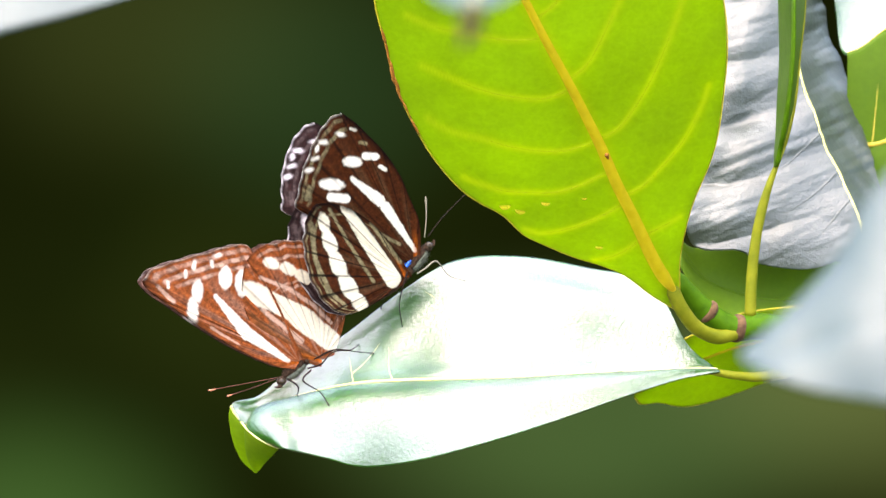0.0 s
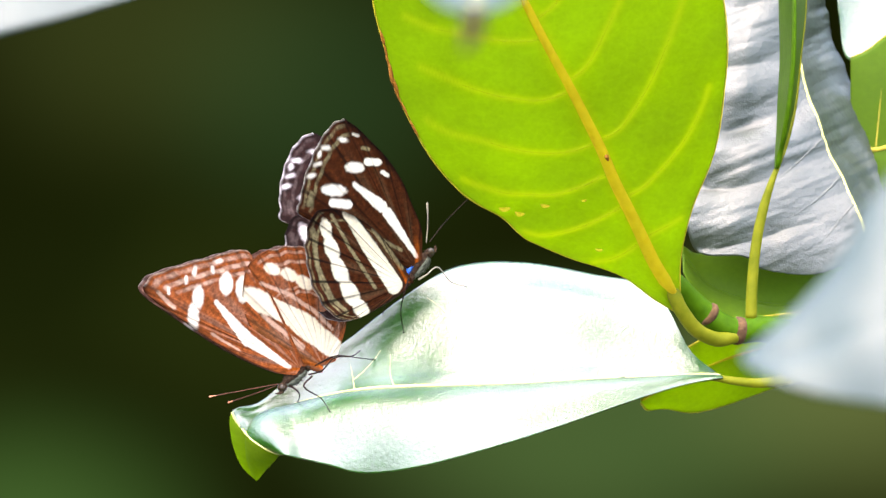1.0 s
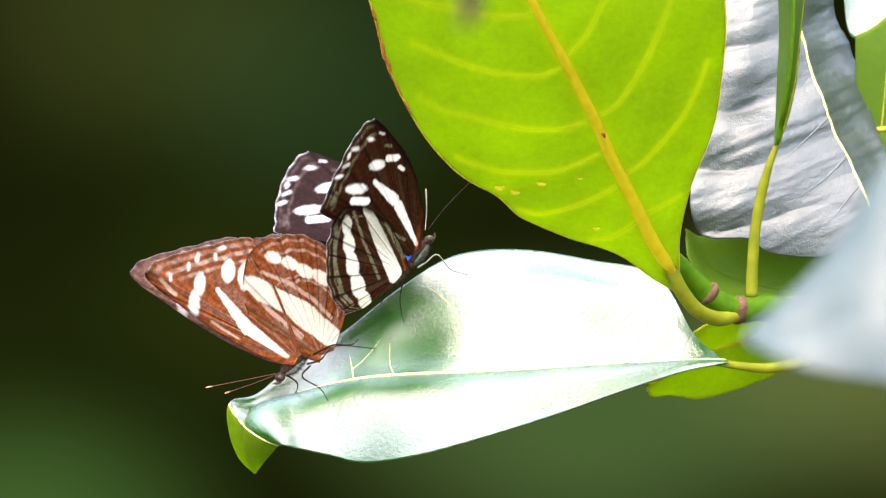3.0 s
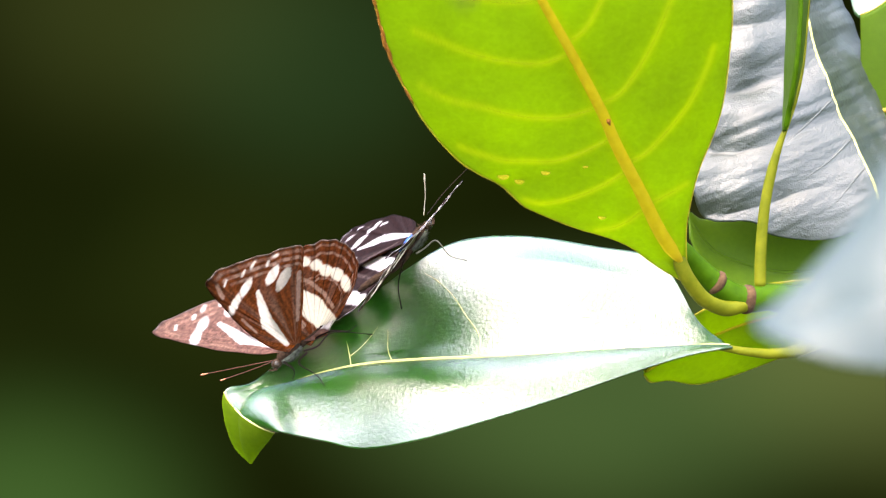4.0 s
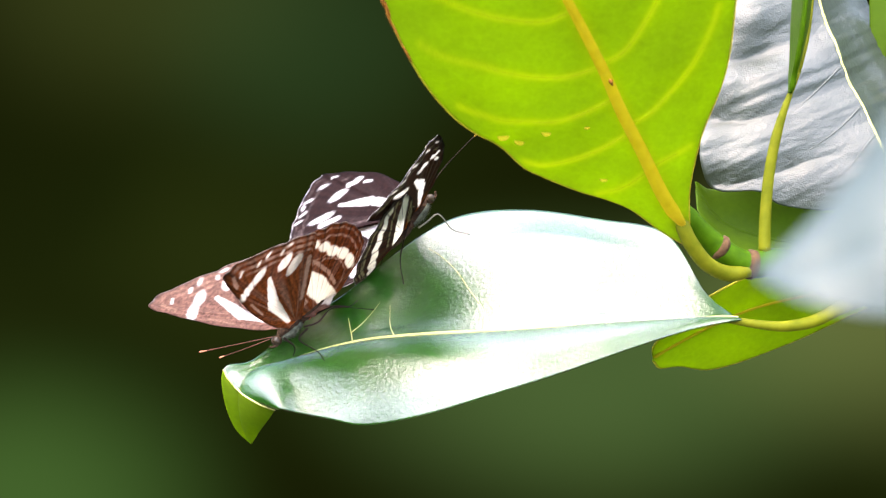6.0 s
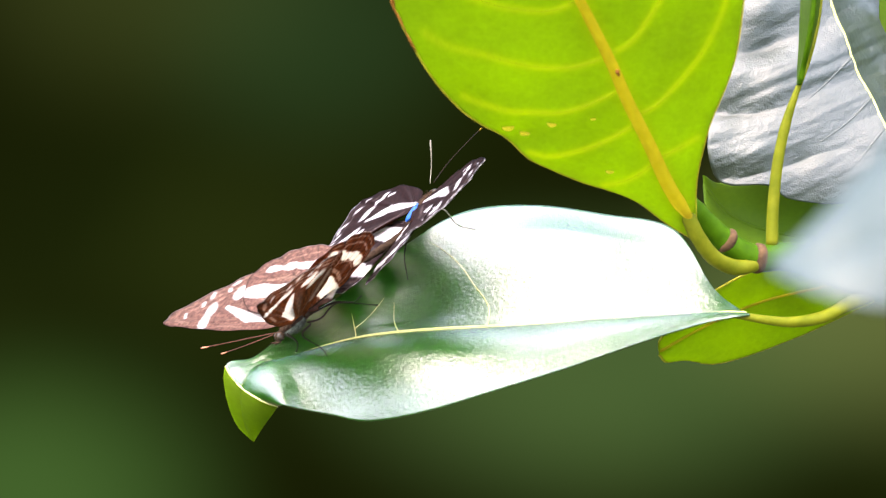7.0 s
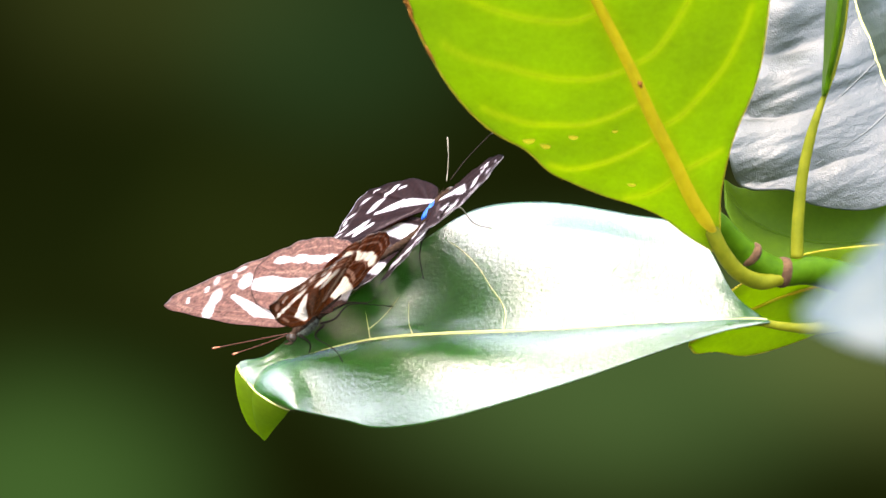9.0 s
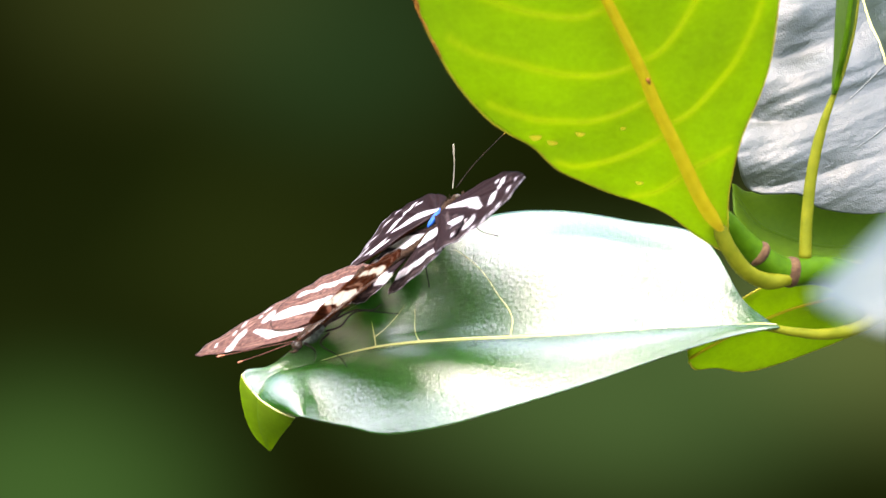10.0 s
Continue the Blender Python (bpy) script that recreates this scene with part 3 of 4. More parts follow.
side = Blade(
    far=[(75.4, 36.5, -40), (78.6, 38.0, -40), (82.8, 41.2, -40), (88.1, 44.4, -40), (96.5, 44.4, -40)],
    mid=[(75.4, 21.2, -40), (79.1, 19.3, -40), (83.9, 20.7, -40), (90.2, 25.4, -40), (96.5, 33.8, -40)],
    near=[(77.5, 11.7, -40), (81.8, 8.5, -40), (87.0, 8.5, -40), (92.3, 14.9, -40), (96.7, 31.7, -40)],
    hollow=(0.6, 0.6), nu=60, nv=40)
leaf(shrub, side, MAT_DARK, "dark green leaf at the back of the shrub", MAT_RIB, (0.5, 0.3), veins=[[(0.3, 0), (0.36, -0.4), (0.42, -0.8)]], rim_mat=MAT_RIM, rim=0.2)
crown = Blade(
    far=[(73.0, 56.5, -48), (78.3, 60.8, -48), (86.9, 62.9, -48), (97.5, 59.7, -48)],
    mid=[(73.3, 51.1, -46), (79.2, 48.9, -46), (87.7, 50.0, -46), (97.5, 57.6, -48)],
    near=[(73.5, 45.6, -44), (75.3, 36.2, -42), (84.1, 40.8, -42), (97.5, 56.4, -46)],
    nu=60, nv=40)
leaf(shrub, crown, MAT_WAXY, "pale glossy leaf high at the back", MAT_RIB_PALE, (0.5, 0.3))
low = Blade(
    far=[(35.0, -25.7, -14), (35.3, -23.9, -13), (38.5, -20.6, -11), (44.5, -15.8, -10), (50.5, -12.8, -10), (57.2, -11.2, -11), (66.4, -10.2, -13), (75.8, -10.1, -16), (85.8, -12.2, -20)],
    mid=[(35.0, -26.2, -14), (36.4, -25.2, -14), (40.2, -23.1, -14), (46.0, -20.3, -14), (52.0, -18.0, -14), (57.7, -16.6, -14), (66.8, -15.0, -15), (76.2, -13.2, -17), (85.8, -12.4, -20)],
    near=[(35.0, -26.7, -14), (36.4, -28.0, -16), (40.0, -27.8, -18), (44.8, -28.4, -20), (51.1, -27.3, -22), (58.3, -24.4, -22), (67.4, -20.5, -21), (76.6, -16.7, -20), (85.8, -12.7, -20)],
    hollow=(0.5, 0.5), wave=0.25, waves=3.0, nu=80, nv=50)
low_leaf = leaf(shrub, low, MAT_LIME, "small lime green leaf below the petiole", MAT_RIB_LIME, (0.4, 0.2), rim_mat=MAT_RIM, rim=0.22)

# a slender leaf seen from its edge
edge_on = Blade(
    far=[(58.9, 14.6, -3), (59.1, 17.6, -4), (59.4, 20.8, -5), (59.7, 26.3, -6), (60.2, 34.4, -7), (60.1, 44.6, -8), (60.3, 56.8, -9), (61.9, 65.0, -10)],
    mid=[(59.0, 14.6, -2), (59.5, 17.5, -1), (60.0, 20.6, 1), (60.8, 26.0, 3), (61.5, 33.9, 4), (61.7, 43.9, 4), (61.7, 56.0, 1), (61.7, 64.6, -6)],
    near=[(59.3, 14.6, -3), (60.3, 17.6, -4), (61.2, 20.8, -4), (62.5, 26.3, -5), (63.5, 34.4, -6), (64.6, 44.5, -7), (63.9, 56.7, -8), (62.1, 65.0, -10)],
    nu=80, nv=24)
edge_leaf = leaf(shrub, edge_on, MAT_EDGE, "narrow folded green leaf rising from the twig", MAT_STEM, (0.5, 0.2), lift=-0.2)
part("margin", tube("margin", edge_on.grid[:, -1] + (0, 0, 0.2), np.interp(np.arange(80), [0, 12, 25, 50, 79], [0.25, 0.55, 0.6, 0.35, 0.2]), 8), MAT_PETIOLE, edge_leaf, "yellow-green edge")
part("stalk", tube("stalk", spline([(54.6, -11.9, -3), (54.8, -5.9, -3), (55.5, 1.1, -3), (56.7, 7.1, -3), (58.4, 12.6, -3), (60.7, 18.0, -3.6)], 40), np.interp(np.arange(40), [0, 24, 39], [1.05, 0.85, 0.25]), 12), MAT_PETIOLE, edge_leaf, "yellow-green leaf stalk")

# the twig with its nodes, running on to the shrub's stem
twig_path = spline([(39.9, -3.9, 4), (42.0, -6.9, 2), (45.1, -9.9, 0), (48.7, -12.7, -1), (52.2, -14.1, -2), (56.4, -13.8, -4), (62.2, -15.0, -7), (70.5, -18.1, -10), (94.1, -25.6, -20), (117.6, -35.7, -40)], 120)
twig = part("twig", tube("twig", twig_path, np.interp(np.arange(120), [0, 10, 30, 60, 119], [1.2, 2.0, 2.1, 2.3, 3.2]), 16), MAT_STEM, shrub, "smooth green twig")
for a, b, r in (((46.8, -11.0, 0), (47.2, -11.3, -0.2), 2.25), ((51.9, -14.0, -2), (52.7, -14.2, -2.2), 2.6)):
    a, b = np.array(a), np.array(b)
    d = b - a
    part("node_ring", tube("node_ring", [a - d * 0.9, a - d * 0.3, a + d * 0.4, b, b + d * 0.8], [r * 0.82, r * 0.97, r, r * 0.96, r * 0.8], 16), MAT_NODE, twig, "brown scar ring")
part("stalk", tube("stalk", spline([(38.6, -4.6, 10), (40.1, -7.2, 9.4), (41.7, -10.4, 8), (44.5, -13.8, 5), (48.3, -15.5, 1), (51.7, -14.9, -1)], 40), np.interp(np.arange(40), [0, 8, 39], [0.5, 1.25, 1.35]), 12), MAT_PETIOLE, lime_leaf, "yellow-green leaf stalk")
part("stem", tube("stem", spline([twig_path[-2], (125, -60, -50), (135, -200, -40), (140, -600, 60), (140, -1160, 300)], 60), np.linspace(3.2, 9, 60), 14), MAT_BARK, shrub, "woody stem")

# leaves close to the viewer
fore = Blade(
    far=[(28.0, -9.9, 350), (30.2, -7.9, 350), (33.8, -4.5, 350), (37.5, -0.2, 350), (41.2, 6.4, 350), (48.6, 13.9, 350), (59.2, 15.4, 350)],
    mid=[(28.0, -10.2, 351), (30.9, -10.0, 353), (34.5, -8.9, 354), (38.5, -7.3, 356), (42.7, -5.7, 356), (49.1, -2.0, 355), (59.2, 7.5, 350)],
    near=[(28.1, -10.5, 351), (30.7, -11.9, 355), (34.2, -13.0, 357), (38.3, -13.7, 358), (42.3, -14.2, 359), (49.7, -13.5, 358), (59.3, 5.4, 350)],
    hollow=(0.5, 0.5), nu=90, nv=50)
fore_leaf = leaf(shrub, fore, MAT_PALE, "pale waxy leaf close to the viewer, out of focus", MAT_PALE, (0.2, 0.15))
corner = Blade(
    far=[(-70.6, 45.7, 260), (-60.8, 50.2, 260), (-51.1, 50.2, 260), (-41.3, 45.0, 260), (-32.2, 30.0, 260)],
    mid=[(-70.6, 38.5, 260), (-60.8, 37.9, 260), (-51.1, 35.9, 260), (-41.3, 33.3, 260), (-32.1, 29.7, 260)],
    near=[(-70.3, 21.5, 262), (-60.1, 20.7, 266), (-50.4, 23.7, 266), (-42.3, 26.0, 264), (-32.2, 29.4, 260)],
    nu=70, nv=40)
corner_leaf = leaf(shrub, corner, MAT_PALE, "pale leaf hanging close to the viewer, out of focus", MAT_RIB_PALE, (0.4, 0.2))
hang = Blade(
    far=[(3.9, 38.3, 365), (-1.2, 31.8, 380), (-2.3, 26.1, 392), (-1.8, 22.1, 402), (-0.2, 20.0, 407), (2.3, 19.1, 410)],
    mid=[(4.1, 38.3, 365), (3.3, 32.0, 378), (2.9, 26.2, 390), (2.6, 22.7, 400), (2.5, 20.5, 406), (2.3, 19.1, 410)],
    near=[(4.4, 38.3, 365), (8.1, 31.8, 380), (8.4, 26.1, 392), (7.0, 22.1, 402), (4.8, 20.0, 407), (2.4, 19.0, 410)],
    nu=60, nv=40)
hang_leaf = leaf(shrub, hang, MAT_PALE, "pale leaf tip overhead, out of focus", MAT_RIB_PALE, (0.3, 0.2))
# dark tapered rod added below the leaf's end as a soft smudge
part("leaf_tip", tube("leaf_tip", spline([(2.4, 19.6, 409), (2.3, 18.3, 410), (2.0, 17.0, 411), (1.5, 16.0, 412)], 20), np.interp(np.arange(20), [0, 8, 19], [0.5, 0.9, 0.15]), 12), MAT_BODY_DARK, hang_leaf, "withered dark leaf tip")


# ---- butterflies ----
def smooth(e0, e1, x):
    t = np.clip((x - e0) / (e1 - e0), 0, 1)
    return t * t * (3 - 2 * t)


def wing_mesh(name, base, outline, marks, pales, lines, camber, under, upper_side, streaks, seed, shades=()):
    """A wing in the plane of its length (z) and the body (x), upper face to one side; the scales' colours lie on its points."""
    edge = spline(outline, 260)
    n = len(edge)
    along = np.linspace(0, 1, n)
    # scalloped outer margin
    mid = (along > 0.42) & (along < 0.82)
    edge = base + (edge - base) * (1 + np.where(mid, (0.0065 if name == "hindwing" else 0.0035) * np.sin((along - 0.42) * 2 * math.pi * 17), 0))[:, None]
    rings = np.linspace(0.0, 1, 120)[1:]
    g = base + (edge - base)[None] * rings[:, None, None]
    a, r = g[..., 0], g[..., 1]
    s = np.broadcast_to(rings[:, None], a.shape)
    k = np.broadcast_to(along[None], a.shape)
    wob = 0.12 * np.sin(3.1 * a + seed) * np.cos(2.7 * r) + 0.08 * np.sin(7.3 * r + 2.2 * a)
    fibre = 0.5 + 0.5 * np.sin(k * 160 + 5 * np.sin(s * 9 + seed))
    colours = []
    for face in ("under", "upper"):
        pal = under if face == "under" else upper_side
        c = np.ones(a.shape + (3,)) * np.array(pal["ground"])
        c *= (1 + pal["grain"] * (fibre - 0.5) + 0.5 * wob)[..., None]
        # paler rays towards the base and between the veins
        ray = smooth(0.5, 0.95, 0.5 + 0.5 * np.sin(k * 2 * math.pi * streaks + 1.0)) * smooth(0.95, 0.4, s) * pal["ray"]
        c = c * (1 - ray[..., None]) + np.array(pal["pale"]) * ray[..., None]
        for lo, hi, at, wide, part_of in lines:
            on = smooth(wide, wide * 0.4, np.abs(s - at - 0.012 * wob)) * smooth(lo, lo + 0.03, k) * smooth(hi, hi - 0.03, k) * part_of * pal["lines"] * (0.6 if at > 0.93 else 1.0)
            on = on * (0.72 + 0.28 * np.clip(3 * np.sin(k * 2 * math.pi * 19 + 0.4), -1, 1))
            c = c * (1 - on[..., None]) + np.array(pal["pale"]) * on[..., None]
        soft = 0.14 if face == "under" else 0.25

        def banded(marks):
            on = np.zeros(a.shape)
            for a0, r0, a1, r1, w0, w1 in marks:
                d = np.array((a1 - a0, r1 - r0))
                t = np.clip(((a - a0) * d[0] + (r - r0) * d[1]) / max(d @ d, 1e-6), 0, 1)
                off = np.hypot(a - a0 - t * d[0], r - r0 - t * d[1]) - (w0 + (w1 - w0) * t)
                long, wide = np.hypot(*d) / 2 + (w0 + w1) / 2, (w0 + w1) / 2
                if long < 2.6 * wide:
                    # a short mark is an oval
                    e = d / max(np.hypot(*d), 1e-6)
                    p, q = a - (a0 + a1) / 2, r - (r0 + r1) / 2
                    off = (np.hypot((p * e[0] + q * e[1]) / (1.2 * long), (q * e[0] - p * e[1]) / (1.25 * wide)) - 1) * wide
                off = off + 0.4 * wob
                on = np.maximum(on, smooth(soft, -soft, off))
            return on

        dim = banded(pales) * 0.8 * pal["lines"]
        c = c * (1 - dim[..., None]) + np.array(pal["pale"]) * dim[..., None]
        if face == "under" and shades:
            # olive dimming painted in where the leading edge lies doubled over the other wing
            over = banded(shades) * 0.5
            c = c * (1 - over[..., None]) + np.array((0.055, 0.030, 0.010)) * over[..., None]
        white = banded(marks)
        cream = np.array((1.0, 0.99, 0.91)) if face == "under" and name == "hindwing" else np.ones(3)
        c = c * (1 - white[..., None]) + np.array(pal["white"]) * cream * (0.92 + 0.08 * fibre[..., None]) * white[..., None]
        # dark veins and the margin's edge
        vein = smooth(0.84, 0.975, np.cos(k * 2 * math.pi * (15 if name == "hindwing" else 11) + 0.3)) * (0.9 if name == "hindwing" else 0.6) * smooth(0.1, 0.3, s)
        c *= (1 - vein * pal["vein"] * (1 - (0.3 if name == "hindwing" else 0.6) * white))[..., None]
        dusk = smooth(0.03, 0.12, k) * smooth(0.5, 0.42, k) * smooth(0.86, 0.99, s) * pal["dusk"] * (len(lines) < 4)
        c *= (1 - dusk)[..., None]
        rim = smooth(0.975, 0.992, s) * (k > 0.05)
        c = c * (1 - 0.6 * rim[..., None])
        fringe = pal["fringe"] * smooth(0.988, 0.996, s) * (k > 0.44) * (k < 0.86) * (0.45 + 0.55 * smooth(-0.2, 0.5, np.sin(k * 2 * math.pi * 19 + seed)))
        c = c * (1 - fringe[..., None]) + np.array(pal["white"]) * fringe[..., None]
        if face == "under":
            warm = smooth(0.16, 0.02, k) * smooth(0.75, 0.2, s) * pal["warm"]
            c = c * (1 - warm[..., None]) + np.array((0.55, 0.13, 0.01)) * warm[..., None]
        colours.append(np.clip(c, 0, 1))
    relief = 0.10 * np.cos(k * 2 * math.pi * 11) * s + 0.55 * np.sin(k * 5.0 + seed) * s * s * 0.8 - camber * (np.clip(4 - a, 0, 20) / 12.5) ** 2
    nr = len(rings)
    verts, cols = [], []
    for sign, col in ((1, colours[0]), (-1, colours[1])):
        y = relief + sign * 0.05
        verts.append(np.stack([a, y, r], -1).reshape(-1, 3))
        cols.append(col.reshape(-1, 3))
    verts, cols = np.concatenate(verts), np.concatenate(cols)
    m = nr * n
    faces = []
    for i in range(nr - 1):
        for j in range(n - 1):
            p = i * n + j
            faces.append((p, p + 1, p + n + 1, p + n))
            faces.append((m + p, m + p + n, m + p + n + 1, m + p + 1))
    for j in range(n - 1):
        p = (nr - 1) * n + j
        faces.append((p, p + 1, m + p + 1, m + p))
    return verts, cols, faces


def wing_part(name, parent, mirror, verts, cols, faces, mat, label):
    v = verts.copy()
    if mirror:
        v[:, 1] *= -1
        faces = [f[::-1] for f in faces]
    me = mesh_of(name, v, faces)
    layer = me.color_attributes.new("scales", "FLOAT_COLOR", "POINT")
    layer.data.foreach_set("color", np.concatenate([cols, np.ones((len(cols), 1))], 1).ravel())
    return part(name, me, mat, parent, label)


def butterfly(axes, hinge, label, shape, under, upper_side, body_mats, feeler_mat, feelers, legs, seed):
    f, u, n = (Vector(v).normalized() for v in axes)
    lat = u.cross(f).normalized()
    up = f.cross(lat).normalized()
    turn = Matrix((f, lat, up)).transposed().to_4x4()
    local = Matrix.Translation(Vector(hinge) * MM) @ turn
    root = new("butterfly")
    root.matrix_world = STAND @ local
    tagged(root, label, "butterfly", "mating pair of butterflies")
    back = np.array(local.inverted())

    def own(points):
        p = np.array(points, float) * MM
        return ((back[:3, :3] @ p.T).T + back[:3, 3]) / MM

    top, belly, blue = body_mats
    part("thorax", blob("thorax", (-0.1, 0, -0.3), (2.6, 1.0, 0.95)), top, root)
    part("breast", blob("breast", (-0.1, 0, -0.95), (2.3, 0.9, 0.9)), belly, root, "pale grey hairy underside")
    if blue:
        part("shoulder", blob("shoulder", (-1.9, 0, 0.4), (2.1, 0.78, 0.5)), blue, root, "blue shining scales")
    ab = spline([(-2.5, 0, -0.6), (-5.5, 0, -0.5), (-8.5, 0, 0.4), (-11.5, 0, 1.6), (-14, 0, 2.4)], 40)
    rad = np.interp(np.linspace(0, 1, 40), [0, 0.25, 0.6, 0.9, 1], [0.75, 0.75, 0.7, 0.55, 0.25]) * (1 + 0.05 * np.cos(np.arange(40) * 2 * math.pi / 5))
    part("abdomen", tube("abdomen", ab, rad, 16), top, root, "ringed tapering abdomen")
    rng = np.random.default_rng(seed)
    for name, mat, centre, radii, low, high in (("back_fur", top, (-0.1, 0, -0.3), (2.6, 1.0, 0.95), 0.0, 2.0), ("breast_fur", belly, (-0.1, 0, -0.95), (2.3, 0.9, 0.9), -2.6, 0.2)):
        verts, faces = [], []
        for _ in range(420):
            d = rng.normal(size=3)
            d /= np.linalg.norm(d)
            if not low < d[2] * 2.6 < high:
                continue
            root_at = np.array(centre) + d * radii * 0.98
            out = d + np.array((-0.9, 0, 0)) + rng.normal(size=3) * 0.25
            out *= rng.uniform(0.5, 1.0) / np.linalg.norm(out)
            a = np.cross(out, rng.normal(size=3))
            a *= 0.045 / (np.linalg.norm(a) + 1e-9)
            b = np.cross(out, a)
            b *= 0.045 / (np.linalg.norm(b) + 1e-9)
            k = len(verts)
            verts += [root_at + a, root_at - 0.5 * a + 0.87 * b, root_at - 0.5 * a - 0.87 * b, root_at + out]
            faces += [(k, k + 1, k + 3), (k + 1, k + 2, k + 3), (k + 2, k, k + 3)]
        part(name, mesh_of(name, verts, faces), mat, root)
    head = part("head", blob("head", (2.9, 0, -0.75), (0.85, 0.9, 0.85)), top, root)
    for y in (-0.85, 0.85):
        part("eye", blob("eye", (3.1, 0.85 * y, -0.7), (0.6, 0.45, 0.7)), MAT_EYE, head)
        part("palp", tube("palp", spline([(3.4, y * 0.4, -1.3), (4.1, y * 0.35, -1.2), (4.6, y * 0.3, -0.8)], 10), np.linspace(0.3, 0.1, 10), 8), top, head)
    for path, club_mat in feelers:
        p = own(spline(path, 40))
        feeler = part("antenna", tube("antenna", p, np.interp(np.linspace(0, 1, 40), [0, 0.75, 1], [0.09, 0.07, 0.11]), 8), MAT_LEG_PALE if club_mat is MAT_LEG_PALE else feeler_mat, root)
        tip = 18 if club_mat is MAT_LEG_PALE else 6
        part("club", tube("club", p[-tip:], np.interp(np.linspace(0, 1, tip), [0, 0.4, 0.75, 0.92, 1], [0.08, 0.11, 0.17, 0.15, 0.06]), 8), club_mat, feeler, "clubbed tip")
    for path, pale in legs:
        p = own(spline(path, 36))
        w = np.interp(np.linspace(0, 1, 36), [0, 0.35, 0.6, 0.95, 1], [0.18, 0.14, 0.10, 0.08, 0.12])
        part("leg", tube("leg", p, w, 8), MAT_LEG_PALE if pale else MAT_LEG, root)
    wings = {}
    for kind in ("forewing", "hindwing"):
        base, outline, marks, pales, lines, streaks = shape[kind]
        mesh = wing_mesh(kind, np.array(base), outline, marks, pales, lines, shape["camber"] if kind == "forewing" else 0.0, under, upper_side, streaks, seed + len(kind) + (kind == "hindwing"), shape.get("shades", ()) if kind == "hindwing" else ())
        for sidename in ("left", "right"):
            w = wing_part(kind, root, sidename == "right", *mesh, MAT_UNDER, shape["label"])
            wings[kind, sidename] = w
    return root, wings


RUSTY = dict(
    label="brown and white banded wing", camber=0.0,
    shades=[(-4.6, -1.5, -1.2, 4.0, 0.6, 1.2), (-1.2, 4.0, 0.3, 10.0, 1.2, 1.5), (0.3, 10.0, -0.6, 14.8, 1.5, 0.9)],
    forewing=((-1.5, 0.2), [(0, -0.3), (2.8, 2.6), (6.5, 8.8), (9.6, 15.7), (11.9, 22), (13.5, 26.4), (13.7, 29.1), (11, 29.9), (6, 28.3), (0.8, 26.2), (-3.4, 24.5), (-5.6, 22.7), (-5.0, 17.8), (-3.9, 9.4), (-2.3, 0.5)],
        [(0.1, 1.6, 3.1, 9.4, 0.4, 1.1), (3.5, 10.2, 4.4, 19.2, 1.2, 0.4), (6.0, 22.6, 7.0, 21.2, 0.8, 0.85), (8.6, 20.6, 9.9, 18.6, 0.8, 0.8), (0.6, 21.3, 1.4, 20.1, 0.95, 1.05), (-1.5, 18.7, -0.5, 17.3, 1.1, 1.15), (10.4, 17.5, 10.4, 15.6, 0.3, 0.35), (6.3, 26.0, 6.9, 25.2, 0.3, 0.3), (4.1, 26.2, 4.7, 25.6, 0.35, 0.3), (1.4, 24.6, 1.8, 23.7, 0.3, 0.3), (-0.5, 24.6, 0.2, 24.9, 0.3, 0.3), (10.0, 26.4, 10.5, 25.6, 0.25, 0.25)],
        [(5.8, 9.5, 8.2, 15, 0.15, 0.25), (11.2, 23, 12.0, 27, 0.4, 0.3), (-2.6, 6, -4.2, 17, 0.3, 0.5)],
        [(0.44, 0.80, 0.95, 0.024, 0.9), (0.46, 0.80, 0.885, 0.024, 0.85), (0.48, 0.80, 0.82, 0.018, 0.7)], 7),
    hindwing=((-5.2, -2.2), [(-4.4, -3.2), (0.0, 3.5), (1.9, 10.1), (0.6, 15.9), (-3.0, 20.2), (-6.3, 21.3), (-9.9, 20.3), (-13.5, 18.2), (-15.9, 14.4), (-17, 10.4), (-16.7, 6.7), (-14, 2.5), (-10.8, -0.4), (-7.5, -2.8)],
        [(-1.3, 16.2, -3.2, 12.6, 1.4, 1.6), (-3.2, 12.6, -5.9, 7.8, 1.6, 1.75), (-5.9, 7.8, -7.4, 2.9, 1.75, 1.65), (-7.4, 2.9, -8.6, -0.7, 1.65, 1.4), (-7.0, 18.2, -7.6, 17.2, 0.7, 0.8), (-9.0, 15.6, -9.6, 14.4, 0.8, 0.85), (-10.5, 12.9, -11.1, 11.5, 0.85, 0.85), (-12.4, 10.2, -13.1, 8.3, 0.85, 0.85), (-13.8, 6.9, -13.9, 4.6, 0.8, 0.7)],
        [(-1.2, 12, -4.0, 3, 0.35, 0.5), (-4.2, 16.9, -7.2, 12.4, 0.3, 0.35), (-7.2, 12.4, -9.4, 7, 0.35, 0.35), (-9.4, 7, -10.4, 2.2, 0.35, 0.3)],
        [(0.36, 0.88, 0.95, 0.016, 0.9), (0.38, 0.88, 0.87, 0.018, 0.8), (0.38, 0.88, 0.62, 0.015, 0.7), (0.3, 0.9, 0.66, 0.012, 0.4)], 5))
